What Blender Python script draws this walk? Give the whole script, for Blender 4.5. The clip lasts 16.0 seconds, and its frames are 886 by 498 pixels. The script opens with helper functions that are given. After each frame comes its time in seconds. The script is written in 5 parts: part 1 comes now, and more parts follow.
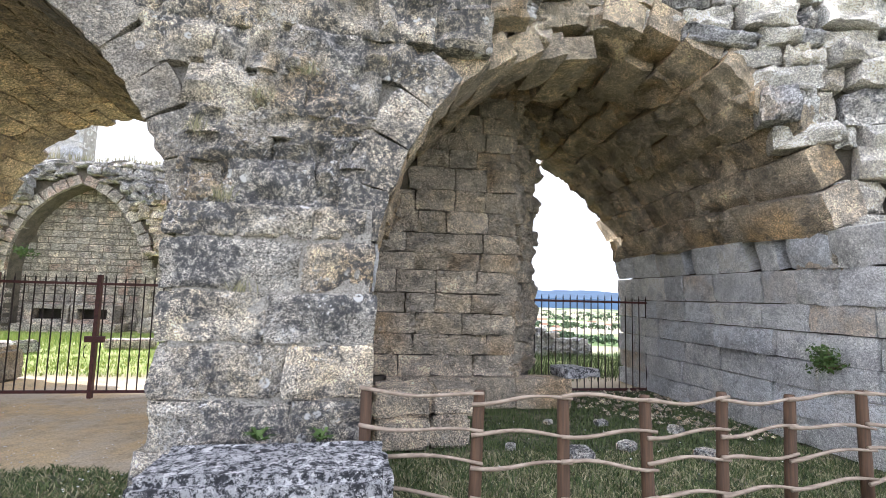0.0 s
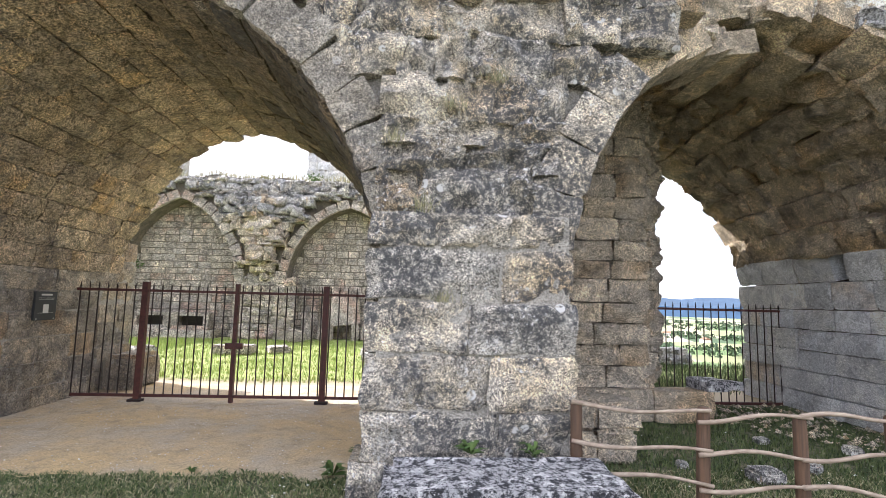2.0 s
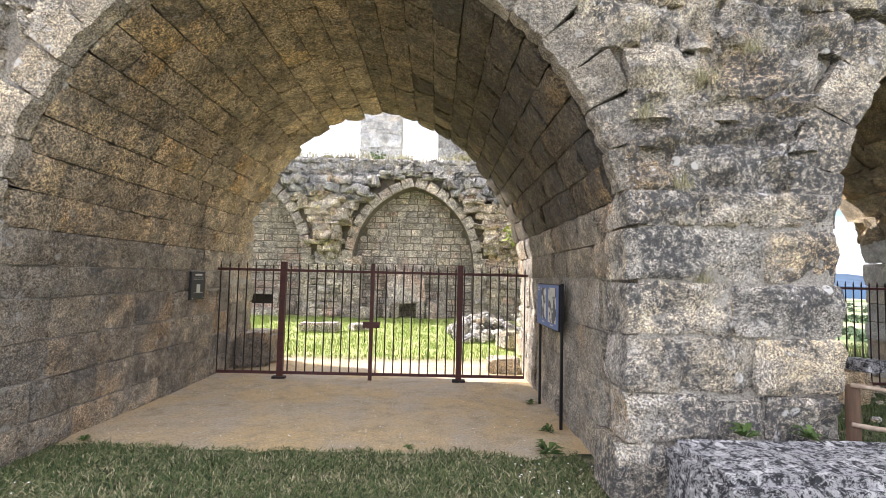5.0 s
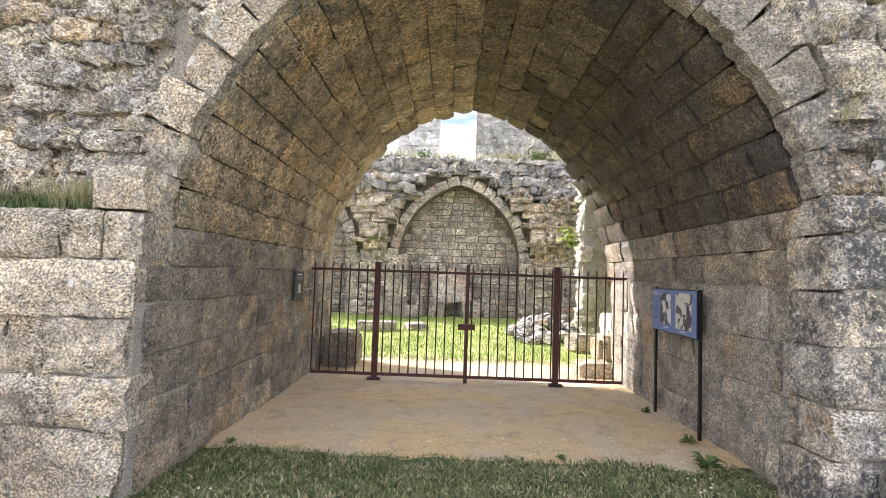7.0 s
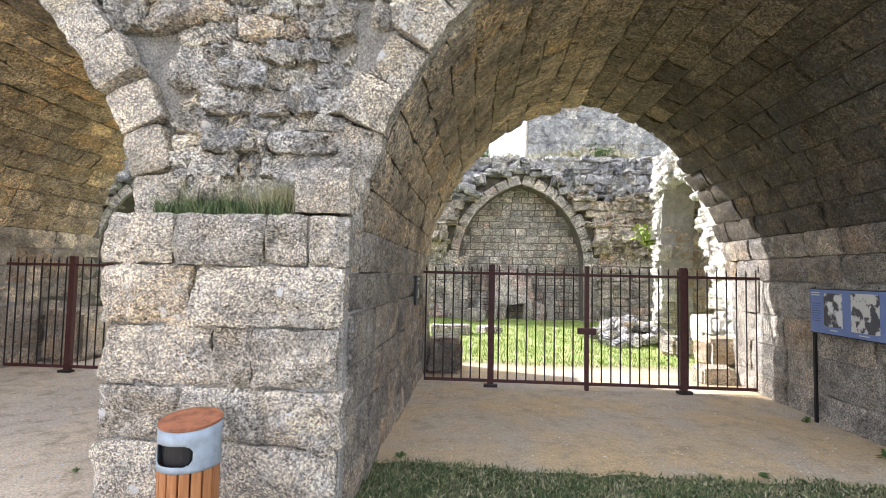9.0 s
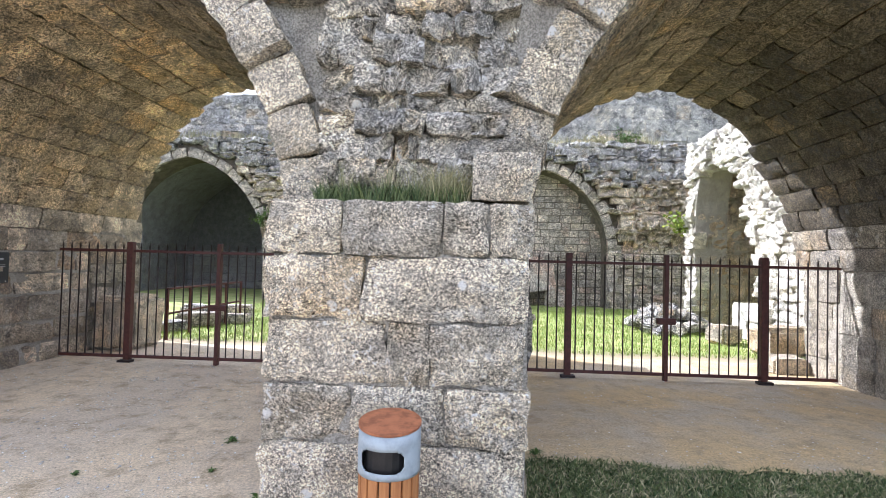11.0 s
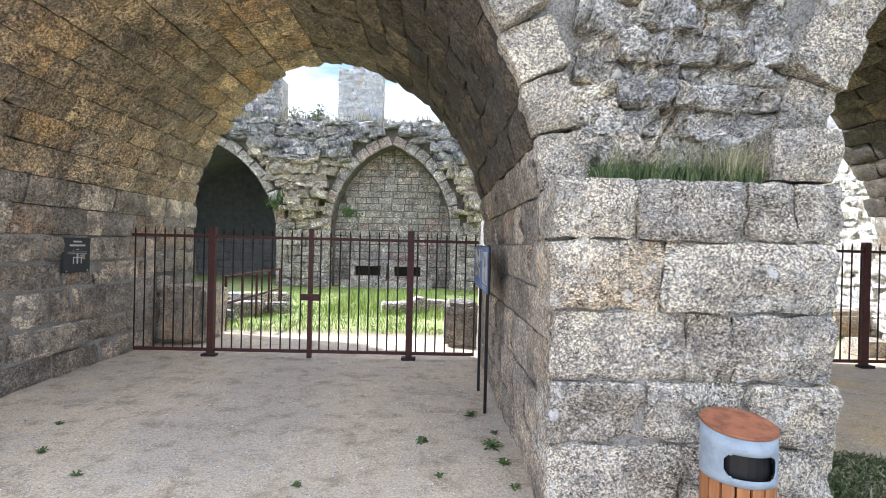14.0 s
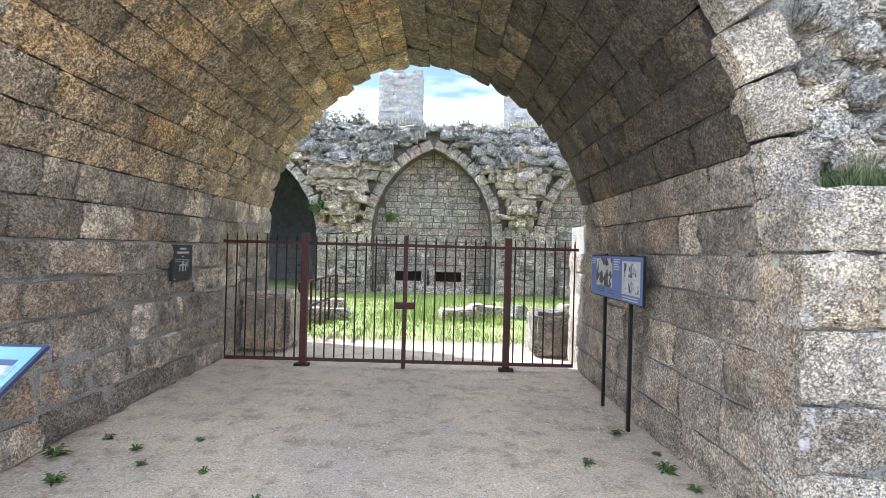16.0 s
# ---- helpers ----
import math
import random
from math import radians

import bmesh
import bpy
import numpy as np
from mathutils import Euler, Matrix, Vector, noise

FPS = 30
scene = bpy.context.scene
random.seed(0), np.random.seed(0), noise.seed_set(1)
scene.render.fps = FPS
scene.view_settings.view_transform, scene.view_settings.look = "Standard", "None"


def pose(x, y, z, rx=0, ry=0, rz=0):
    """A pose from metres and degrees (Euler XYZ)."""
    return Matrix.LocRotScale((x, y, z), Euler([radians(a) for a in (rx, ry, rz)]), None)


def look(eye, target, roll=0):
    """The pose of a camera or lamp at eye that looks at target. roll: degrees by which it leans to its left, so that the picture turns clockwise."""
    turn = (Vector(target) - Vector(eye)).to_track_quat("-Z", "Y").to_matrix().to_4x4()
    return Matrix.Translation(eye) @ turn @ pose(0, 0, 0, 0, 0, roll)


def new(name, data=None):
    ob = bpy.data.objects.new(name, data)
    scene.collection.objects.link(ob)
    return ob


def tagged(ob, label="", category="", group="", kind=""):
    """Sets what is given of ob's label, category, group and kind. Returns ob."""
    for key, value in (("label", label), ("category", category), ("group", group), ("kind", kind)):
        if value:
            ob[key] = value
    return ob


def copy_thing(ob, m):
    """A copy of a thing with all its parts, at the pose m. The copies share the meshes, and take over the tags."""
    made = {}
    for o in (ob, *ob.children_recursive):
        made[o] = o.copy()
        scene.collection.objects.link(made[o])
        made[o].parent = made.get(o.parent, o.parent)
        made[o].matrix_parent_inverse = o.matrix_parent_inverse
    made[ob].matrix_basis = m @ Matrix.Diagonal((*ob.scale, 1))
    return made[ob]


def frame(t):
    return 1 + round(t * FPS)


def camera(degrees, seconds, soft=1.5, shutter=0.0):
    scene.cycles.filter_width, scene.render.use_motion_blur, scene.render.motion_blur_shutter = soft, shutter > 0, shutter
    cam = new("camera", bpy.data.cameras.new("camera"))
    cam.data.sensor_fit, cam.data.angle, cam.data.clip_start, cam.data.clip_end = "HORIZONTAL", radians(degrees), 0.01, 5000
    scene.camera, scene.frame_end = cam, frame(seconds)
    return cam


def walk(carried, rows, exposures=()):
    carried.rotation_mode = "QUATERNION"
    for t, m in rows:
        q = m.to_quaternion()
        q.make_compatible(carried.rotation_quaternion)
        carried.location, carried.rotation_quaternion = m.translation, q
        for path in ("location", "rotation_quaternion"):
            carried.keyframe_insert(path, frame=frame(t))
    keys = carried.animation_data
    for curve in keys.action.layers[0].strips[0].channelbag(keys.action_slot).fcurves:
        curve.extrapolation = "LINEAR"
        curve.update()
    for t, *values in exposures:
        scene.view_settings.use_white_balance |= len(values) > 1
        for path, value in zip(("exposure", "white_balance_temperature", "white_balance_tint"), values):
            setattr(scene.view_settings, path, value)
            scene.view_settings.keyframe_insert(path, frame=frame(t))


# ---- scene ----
cam = camera(84.6, 16.0, 0.7)
METRES, EYE, TILT, LEAN, TURN = 10.2, 1.64, 0.0, 0.0, -8.6
ROWS = [
    (0.0, 0.0, 0.0, 0.0, -0.14, 5.49, -1.49),
    (0.5, -0.0317, -0.0047, 0.0007, 1.54, 5.1, -1.54),
    (1.0, -0.0589, -0.0004, -0.0011, 3.38, 5.33, -1.57),
    (1.5, -0.0848, 0.0055, 0.0004, 4.77, 6.11, -1.47),
    (2.0, -0.1164, 0.004, 0.0, 5.62, 6.08, -1.44),
    (2.5, -0.145, 0.0032, -0.0021, 6.37, 5.74, -1.33),
    (3.0, -0.1738, 0.0055, -0.0013, 6.94, 5.14, -1.0),
    (5.5, -0.3242, -0.0135, -0.0012, 8.29, 3.19, -1.38),
    (6.0, -0.3553, -0.0116, -0.0015, 9.11, 3.15, -1.21),
    (6.5, -0.386, -0.0119, -0.0012, 9.37, 3.26, -1.75),
    (7.0, -0.4205, -0.0172, 0.0016, 9.33, 3.01, -1.99),
    (7.5, -0.4525, -0.0135, -0.0002, 9.94, 2.94, -1.59),
    (8.0, -0.4846, -0.0106, 0.0015, 10.54, 3.35, -1.25),
    (8.5, -0.5227, -0.0157, 0.0025, 10.91, 3.26, -1.42),
    (9.0, -0.5538, -0.015, 0.0004, 12.47, 3.07, -1.19),
    (9.5, -0.584, -0.0121, 0.0023, 13.9, 2.64, -0.67),
    (12.0, -0.7436, -0.025, 0.0009, 9.28, 0.79, -1.4),
    (12.5, -0.7759, -0.0218, -0.0011, 9.05, 0.63, -0.96),
    (13.0, -0.8085, -0.0246, -0.002, 8.74, 0.47, -1.21),
    (13.5, -0.8395, -0.0277, -0.0028, 7.84, -0.61, -1.47),
    (14.0, -0.8714, -0.0231, -0.0024, 7.65, -0.27, -1.34),
    (14.5, -0.9037, -0.0207, -0.0026, 7.83, 0.08, -1.59),
    (15.0, -0.9375, -0.0246, -0.0002, 7.66, -0.34, -1.66),
    (15.5, -0.9672, -0.0223, -0.0021, 8.39, -0.28, -1.7),
    (16.0, -0.9933, -0.0203, -0.0004, 8.64, 0.14, -1.5),
]
walk(cam, [(t, pose(0, 0, EYE, TILT, LEAN, TURN) @ pose(METRES * x, METRES * y, METRES * z, 90 + pitch, roll, yaw)) for t, x, y, z, yaw, pitch, roll in ROWS], [(0.0, 1.15, 5850, 17), (3.0, 1.12, 6100, 18), (6.5, 1.18, 6280, 18), (9.0, 1.05, 5830, 17), (12.5, 0.88, 5520, 16), (16.0, 1.04, 5330, 14)])

# ---- light ----
SUN_DIR = Vector((-0.80, 0.24, 0.80)).normalized()
world = bpy.data.worlds.new("world")
scene.world = world
world.use_nodes = True
wn = world.node_tree.nodes
sky = wn.new("ShaderNodeTexSky")
sky.sky_type, sky.sun_disc = "NISHITA", False
sky.sun_elevation = math.asin(SUN_DIR.z)
sky.sun_rotation = math.atan2(SUN_DIR.x, SUN_DIR.y)
sky.air_density, sky.dust_density, sky.ozone_density = 1.0, 2.5, 1.0
# broken white cloud over the blue
wtc = wn.new("ShaderNodeTexCoord")
wmap = wn.new("ShaderNodeMapping")
wmap.inputs["Scale"].default_value = (1.0, 1.0, 4.5)
wcl = wn.new("ShaderNodeTexNoise")
wcl.inputs["Scale"].default_value, wcl.inputs["Detail"].default_value = 2.3, 6.0
wrp = wn.new("ShaderNodeValToRGB")
wrp.color_ramp.elements[0].position, wrp.color_ramp.elements[1].position = 0.36, 0.52
wmx = wn.new("ShaderNodeMix")
wmx.data_type = "RGBA"
wmx.inputs["B"].default_value = (9.5, 9.6, 9.8, 1)
wl = world.node_tree.links
wl.new(wtc.outputs["Generated"], wmap.inputs["Vector"])
wl.new(wmap.outputs["Vector"], wcl.inputs["Vector"])
wl.new(wcl.outputs["Fac"], wrp.inputs["Fac"])
wl.new(wrp.outputs["Color"], wmx.inputs["Factor"])
wl.new(sky.outputs["Color"], wmx.inputs["A"])
wl.new(wmx.outputs["Result"], wn["Background"].inputs["Color"])
wn["Background"].inputs["Strength"].default_value = 0.13
sun = new("sun", bpy.data.lights.new("sun", "SUN"))
sun.data.energy, sun.data.angle, sun.data.color = 5.0, radians(0.6), (1.0, 0.94, 0.85)
sun.matrix_world = look((0, 0, 30), Vector((0, 0, 30)) - SUN_DIR)

# ---- materials ----


class Nodes:
    """A small wrapper round one node material."""

    def __init__(self, name, rough=0.9):
        self.m = bpy.data.materials.new(name)
        self.m.use_nodes = True
        self.t = self.m.node_tree
        self.b = self.t.nodes["Principled BSDF"]
        self.b.inputs["Roughness"].default_value = rough

    def put(self, socket, value):
        if isinstance(value, bpy.types.NodeSocket):
            self.t.links.new(value, socket)
        elif isinstance(value, tuple) and len(value) == 3 and socket.type == "RGBA":
            socket.default_value = (*value, 1)
        else:
            socket.default_value = value

    def pos(self):
        return self.t.nodes.new("ShaderNodeNewGeometry").outputs["Position"]

    def noise(self, scale, detail=3.0, rough=0.55, vec=None, stretch=None, twist=0.0):
        n = self.t.nodes.new("ShaderNodeTexNoise")
        n.inputs["Scale"].default_value, n.inputs["Detail"].default_value, n.inputs["Roughness"].default_value = scale, detail, rough
        n.inputs["Distortion"].default_value = twist
        v = vec or self.pos()
        if stretch:
            mp = self.t.nodes.new("ShaderNodeMapping")
            mp.inputs["Scale"].default_value = stretch
            self.put(mp.inputs["Vector"], v)
            v = mp.outputs["Vector"]
        self.put(n.inputs["Vector"], v)
        return n.outputs["Fac"]

    def voro(self, scale, feature="F1", vec=None):
        n = self.t.nodes.new("ShaderNodeTexVoronoi")
        n.feature = feature
        n.inputs["Scale"].default_value = scale
        self.put(n.inputs["Vector"], vec or self.pos())
        return n.outputs["Distance"]

    def math(self, op, a, b=0.0, c=0.0):
        n = self.t.nodes.new("ShaderNodeMath")
        n.operation = op
        for i, v in enumerate((a, b, c)):
            self.put(n.inputs[i], v)
        return n.outputs[0]

    def step(self, v, lo, hi, to0=0.0, to1=1.0):
        n = self.t.nodes.new("ShaderNodeMapRange")
        n.interpolation_type = "SMOOTHSTEP"
        self.put(n.inputs["Value"], v)
        for key, x in (("From Min", lo), ("From Max", hi), ("To Min", to0), ("To Max", to1)):
            n.inputs[key].default_value = x
        return n.outputs["Result"]

    def mix(self, f, a, b, mode="MIX"):
        n = self.t.nodes.new("ShaderNodeMix")
        n.data_type, n.blend_type = "RGBA", mode
        self.put(n.inputs["Factor"], f)
        self.put(n.inputs["A"], a)
        self.put(n.inputs["B"], b)
        return n.outputs["Result"]

    def rand(self):
        o = self.t.nodes.new("ShaderNodeObjectInfo").outputs["Random"]
        g = self.t.nodes.new("ShaderNodeNewGeometry").outputs["Random Per Island"]
        return self.math("FRACT", self.math("ADD", o, g))

    def bump(self, height, strength=0.5, distance=0.02, base=None):
        n = self.t.nodes.new("ShaderNodeBump")
        n.inputs["Strength"].default_value, n.inputs["Distance"].default_value = strength, distance
        self.put(n.inputs["Height"], height)
        if base:
            self.put(n.inputs["Normal"], base)
        return n.outputs["Normal"]

    def done(self, color, normal=None, rough=None):
        self.put(self.b.inputs["Base Color"], color)
        if normal:
            self.put(self.b.inputs["Normal"], normal)
        if rough is not None:
            self.put(self.b.inputs["Roughness"], rough)
        return self.m


def stone_mat(name, a, b, c, black=0.3, white=0.3, pits=0.6, ochre=0.3, rust=(0.42, 0.24, 0.10), grain=42.0, spread=1.0, contrast=1.0, cover=0.50, vary=0.16):
    """Weathered limestone: a, b, c are its light, usual and dull tones."""
    n = Nodes(name, 0.93)
    r = n.rand()
    big, mid = n.noise(0.9, 4), n.noise(4.2, 5, 0.62)
    fine, crumb = n.noise(1.7 * grain, 3, 0.7, twist=0.8), n.noise(0.62 * grain, 5, 0.75, twist=1.6)
    col = n.mix(n.step(r, 0.5 - 0.5 * spread, 0.5 + 0.5 * spread), a, b)
    # every stone has its own tone, from greyish to warm
    own = n.math("FRACT", n.math("MULTIPLY", r, 31.7))
    col = n.mix(1.0, col, n.step(own, 0.0, 1.0, 1.0 - vary, 1.0 + vary), "MULTIPLY")
    col = n.mix(n.math("FRACT", n.math("MULTIPLY", r, 17.3)), n.mix(1.0, col, (0.97, 1.0, 1.04), "MULTIPLY"), n.mix(1.0, col, (1.03, 1.0, 0.92), "MULTIPLY"))
    col = n.mix(n.math("MULTIPLY", n.step(mid, 0.40, 0.62), 0.8), col, c)
    patch = n.math("MULTIPLY", n.step(big, 0.42, 0.62), n.step(n.math("FRACT", n.math("MULTIPLY", r, 7.3)), 1.0 - ochre, 1.05 - ochre))
    col = n.mix(n.math("MULTIPLY", patch, n.step(n.noise(3.3, 4), 0.3, 0.6, 0.15, 0.8)), col, rust)
    # weather stains a hand wide, then crumbly grain
    col = n.mix(contrast, col, n.step(n.noise(2.6, 6, 0.7, stretch=(1, 1, 1.5)), 0.36, 0.62, 0.76, 1.24), "MULTIPLY")
    col = n.mix(contrast, col, n.step(crumb, 0.38, 0.58, 0.68, 1.25), "MULTIPLY")
    col = n.mix(contrast, col, n.step(fine, 0.42, 0.57, 0.48, 1.50), "MULTIPLY")
    bloom = n.math("MULTIPLY", n.step(n.noise(6.5, 6, 0.78), 0.50, 0.60), n.step(n.noise(1.3, 4), 0.40, 0.60))
    col = n.mix(n.math("MULTIPLY", bloom, min(0.55, 0.5 * white)), col, (0.78, 0.76, 0.70))
    # small sharp pits, in drifts, and a few deeper holes, their shade painted dark
    drift = n.step(n.noise(4.5, 5, 0.75), 0.38, 0.56, 0.25, 1.0)
    pit = n.math("MULTIPLY", n.step(n.noise(1.15 * grain, 4, 0.72, stretch=(1, 1, 1.5), twist=1.5), 0.525, 0.565), drift)
    hole = n.math("MULTIPLY", n.step(n.voro(13.0), 0.17, 0.09), n.step(n.noise(2.9, 4, 0.7), 0.53, 0.62))
    pit = n.math("MAXIMUM", pit, hole)
    col = n.mix(n.math("MULTIPLY", pit, pits), col, (0.045, 0.039, 0.032))
    # dark and pale lichen
    blk = n.math("MULTIPLY", n.step(n.noise(1.6, 6, 0.72), cover, cover + 0.09), n.step(n.noise(20.0, 6, 0.8), 0.42, 0.54))
    col = n.mix(n.math("MULTIPLY", blk, black), col, (0.082, 0.084, 0.09))
    spot = n.math("MULTIPLY", n.step(n.voro(4.6), 0.20, 0.16), n.step(n.noise(1.7, 3), 0.49, 0.55))
    fleck = n.math("MULTIPLY", n.step(n.noise(26.0, 4, 0.75), 0.58, 0.63), n.step(n.noise(2.4, 4), 0.47, 0.6))
    spot = n.math("MAXIMUM", n.math("MULTIPLY", spot, n.step(n.noise(30.0, 3), 0.36, 0.48)), fleck)
    col = n.mix(n.math("MULTIPLY", spot, white), col, (0.84, 0.83, 0.80))
    h = n.math("ADD", n.math("MULTIPLY", mid, 0.55), n.math("ADD", n.math("MULTIPLY", crumb, 0.5), n.math("MULTIPLY", fine, 0.32)))
    h = n.math("SUBTRACT", h, n.math("MULTIPLY", pit, 0.45))
    return n.done(col, n.bump(h, 1.0, 0.036))


M_PIER = stone_mat("limestone_pier", (0.711, 0.616, 0.465), (0.557, 0.511, 0.432), (0.519, 0.479, 0.410), 0.9, 1.0, 0.95, 0.28, (0.60, 0.44, 0.25), cover=0.455, vary=0.20)
M_PIER2 = stone_mat("limestone_pier_pale", (0.680, 0.592, 0.448), (0.584, 0.520, 0.416), (0.544, 0.488, 0.396), 0.3, 0.9, 0.95, 0.25, (0.66, 0.50, 0.29), vary=0.22)
# vault tones hold stain and ochre, plus the flanks' light and shade
M_VAULT = stone_mat("limestone_vault_stained_shaded", (0.152, 0.123, 0.084), (0.116, 0.096, 0.068), (0.097, 0.082, 0.061), 0.6, 0.10, 0.85, 0.18, (0.32, 0.22, 0.11), 26.0, vary=0.13)
M_VAULT_L = stone_mat("limestone_vault_ochre_lit", (0.559, 0.450, 0.295), (0.435, 0.352, 0.238), (0.393, 0.320, 0.228), 0.5, 0.2, 0.85, 0.30, (0.66, 0.45, 0.21), 26.0, vary=0.2)
M_VAULT_A = stone_mat("limestone_vault_ochre_patches_lit", (0.694, 0.526, 0.314), (0.459, 0.364, 0.241), (0.414, 0.330, 0.224), 0.55, 0.15, 0.85, 0.36, (0.74, 0.48, 0.21), 26.0, vary=0.36)
M_VAULT_M = stone_mat("limestone_vault_crown_half_shaded", (0.315, 0.252, 0.167), (0.239, 0.194, 0.132), (0.207, 0.171, 0.120), 0.55, 0.15, 0.85, 0.22, (0.42, 0.30, 0.15), 26.0, vary=0.14)
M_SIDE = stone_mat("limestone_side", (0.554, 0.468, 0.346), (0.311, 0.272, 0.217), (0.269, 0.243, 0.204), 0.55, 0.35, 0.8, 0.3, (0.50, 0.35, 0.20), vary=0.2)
M_OLDSIDE = stone_mat("limestone_patched_side", (0.717, 0.612, 0.472), (0.350, 0.293, 0.219), (0.331, 0.280, 0.214), 0.5, 0.35, 0.75, 0.35, (0.52, 0.35, 0.21), 30.0, vary=0.42, contrast=0.8)
M_WARM = stone_mat("limestone_side_warm", (0.648, 0.540, 0.400), (0.508, 0.432, 0.335), (0.454, 0.389, 0.302), 0.4, 0.35, 0.7, 0.3, (0.46, 0.33, 0.21), vary=0.24)
M_BEIGE = stone_mat("limestone_side_pale", (0.592, 0.529, 0.425), (0.413, 0.373, 0.305), (0.377, 0.345, 0.292), 0.5, 0.4, 0.8, 0.25, (0.52, 0.39, 0.25))
M_CREAM = stone_mat("limestone_cream", (0.755, 0.643, 0.484), (0.639, 0.552, 0.421), (0.484, 0.426, 0.339), 0.4, 0.2, 0.9, 0.3, (0.55, 0.38, 0.20))
# cream stone made lighter: the sun's glare is put into its tone
M_PALE = stone_mat("limestone_cream_sunlit", (0.834, 0.795, 0.708), (0.757, 0.718, 0.640), (0.698, 0.660, 0.582), 0.15, 0.2, 0.5, 0.1, (0.70, 0.60, 0.45))
M_RUIN = stone_mat("limestone_ruined_vault", (0.746, 0.605, 0.413), (0.564, 0.464, 0.323), (0.423, 0.353, 0.258), 0.5, 0.15, 0.7, 0.4, (0.62, 0.42, 0.20), vary=0.25)
M_COURT = stone_mat("limestone_court", (0.568, 0.510, 0.430), (0.444, 0.397, 0.331), (0.369, 0.331, 0.284), 0.55, 0.3, 0.5, 0.3, (0.50, 0.33, 0.25), 14.0)
M_RUBBLE = stone_mat("limestone_rubble", (0.634, 0.598, 0.528), (0.405, 0.396, 0.378), (0.334, 0.330, 0.326), 0.9, 0.8, 0.75, 0.22, (0.58, 0.43, 0.26), 24.0)
M_TORN = stone_mat("limestone_torn_court", (0.76, 0.67, 0.53), (0.56, 0.48, 0.37), (0.50, 0.43, 0.34), 0.45, 0.4, 0.8, 0.35, (0.62, 0.42, 0.24), 20.0, vary=0.25)
M_GREY = stone_mat("limestone_grey", (0.86, 0.85, 0.83), (0.78, 0.775, 0.76), (0.72, 0.71, 0.695), 0.35, 0.3, 0.4, 0.16, (0.70, 0.56, 0.40), contrast=0.55, vary=0.16)
M_RUBBLE2 = stone_mat("limestone_rubble_pale", (0.689, 0.622, 0.504), (0.504, 0.470, 0.412), (0.437, 0.412, 0.370), 0.5, 0.8, 0.8, 0.25, (0.64, 0.48, 0.28), 26.0, vary=0.28)


def lichen_mat():
    """Stone crusted with white and black lichen."""
    n = Nodes("lichen_crusted_stone", 0.95)
    a, b, c = n.noise(11.0, 7, 0.8), n.noise(34.0, 6, 0.8), n.noise(1.5, 4)
    col = n.mix(n.step(a, 0.44, 0.52), (0.055, 0.057, 0.065), (0.58, 0.58, 0.59))
    col = n.mix(n.step(b, 0.50, 0.57), col, (0.03, 0.032, 0.036))
    col = n.mix(n.math("MULTIPLY", n.step(n.noise(13.0, 5, 0.75), 0.54, 0.59), n.step(c, 0.36, 0.52)), col, (0.86, 0.86, 0.85))
    h = n.math("ADD", a, n.math("MULTIPLY", b, 0.6))
    return n.done(col, n.bump(h, 1.0, 0.05))


M_BLOCK = lichen_mat()


def mortar_mat(name, a, b):
    n = Nodes(name, 0.95)
    col = n.mix(n.step(n.noise(4.0, 5), 0.35, 0.65), a, b)
    col = n.mix(n.math("MULTIPLY", n.step(n.noise(60, 3), 0.5, 0.7), 0.5), col, (0.2, 0.17, 0.13))
    col = n.mix(1.0, col, n.step(n.noise(75, 4, 0.75), 0.38, 0.60, 0.55, 1.22), "MULTIPLY")
    return n.done(col, n.bump(n.noise(45, 5, 0.7), 0.9, 0.035))


M_MORTAR = mortar_mat("mortar_pale", (0.52, 0.49, 0.43), (0.38, 0.355, 0.31))
M_MORTAR_D = mortar_mat("mortar_brown", (0.22, 0.19, 0.145), (0.13, 0.115, 0.09))


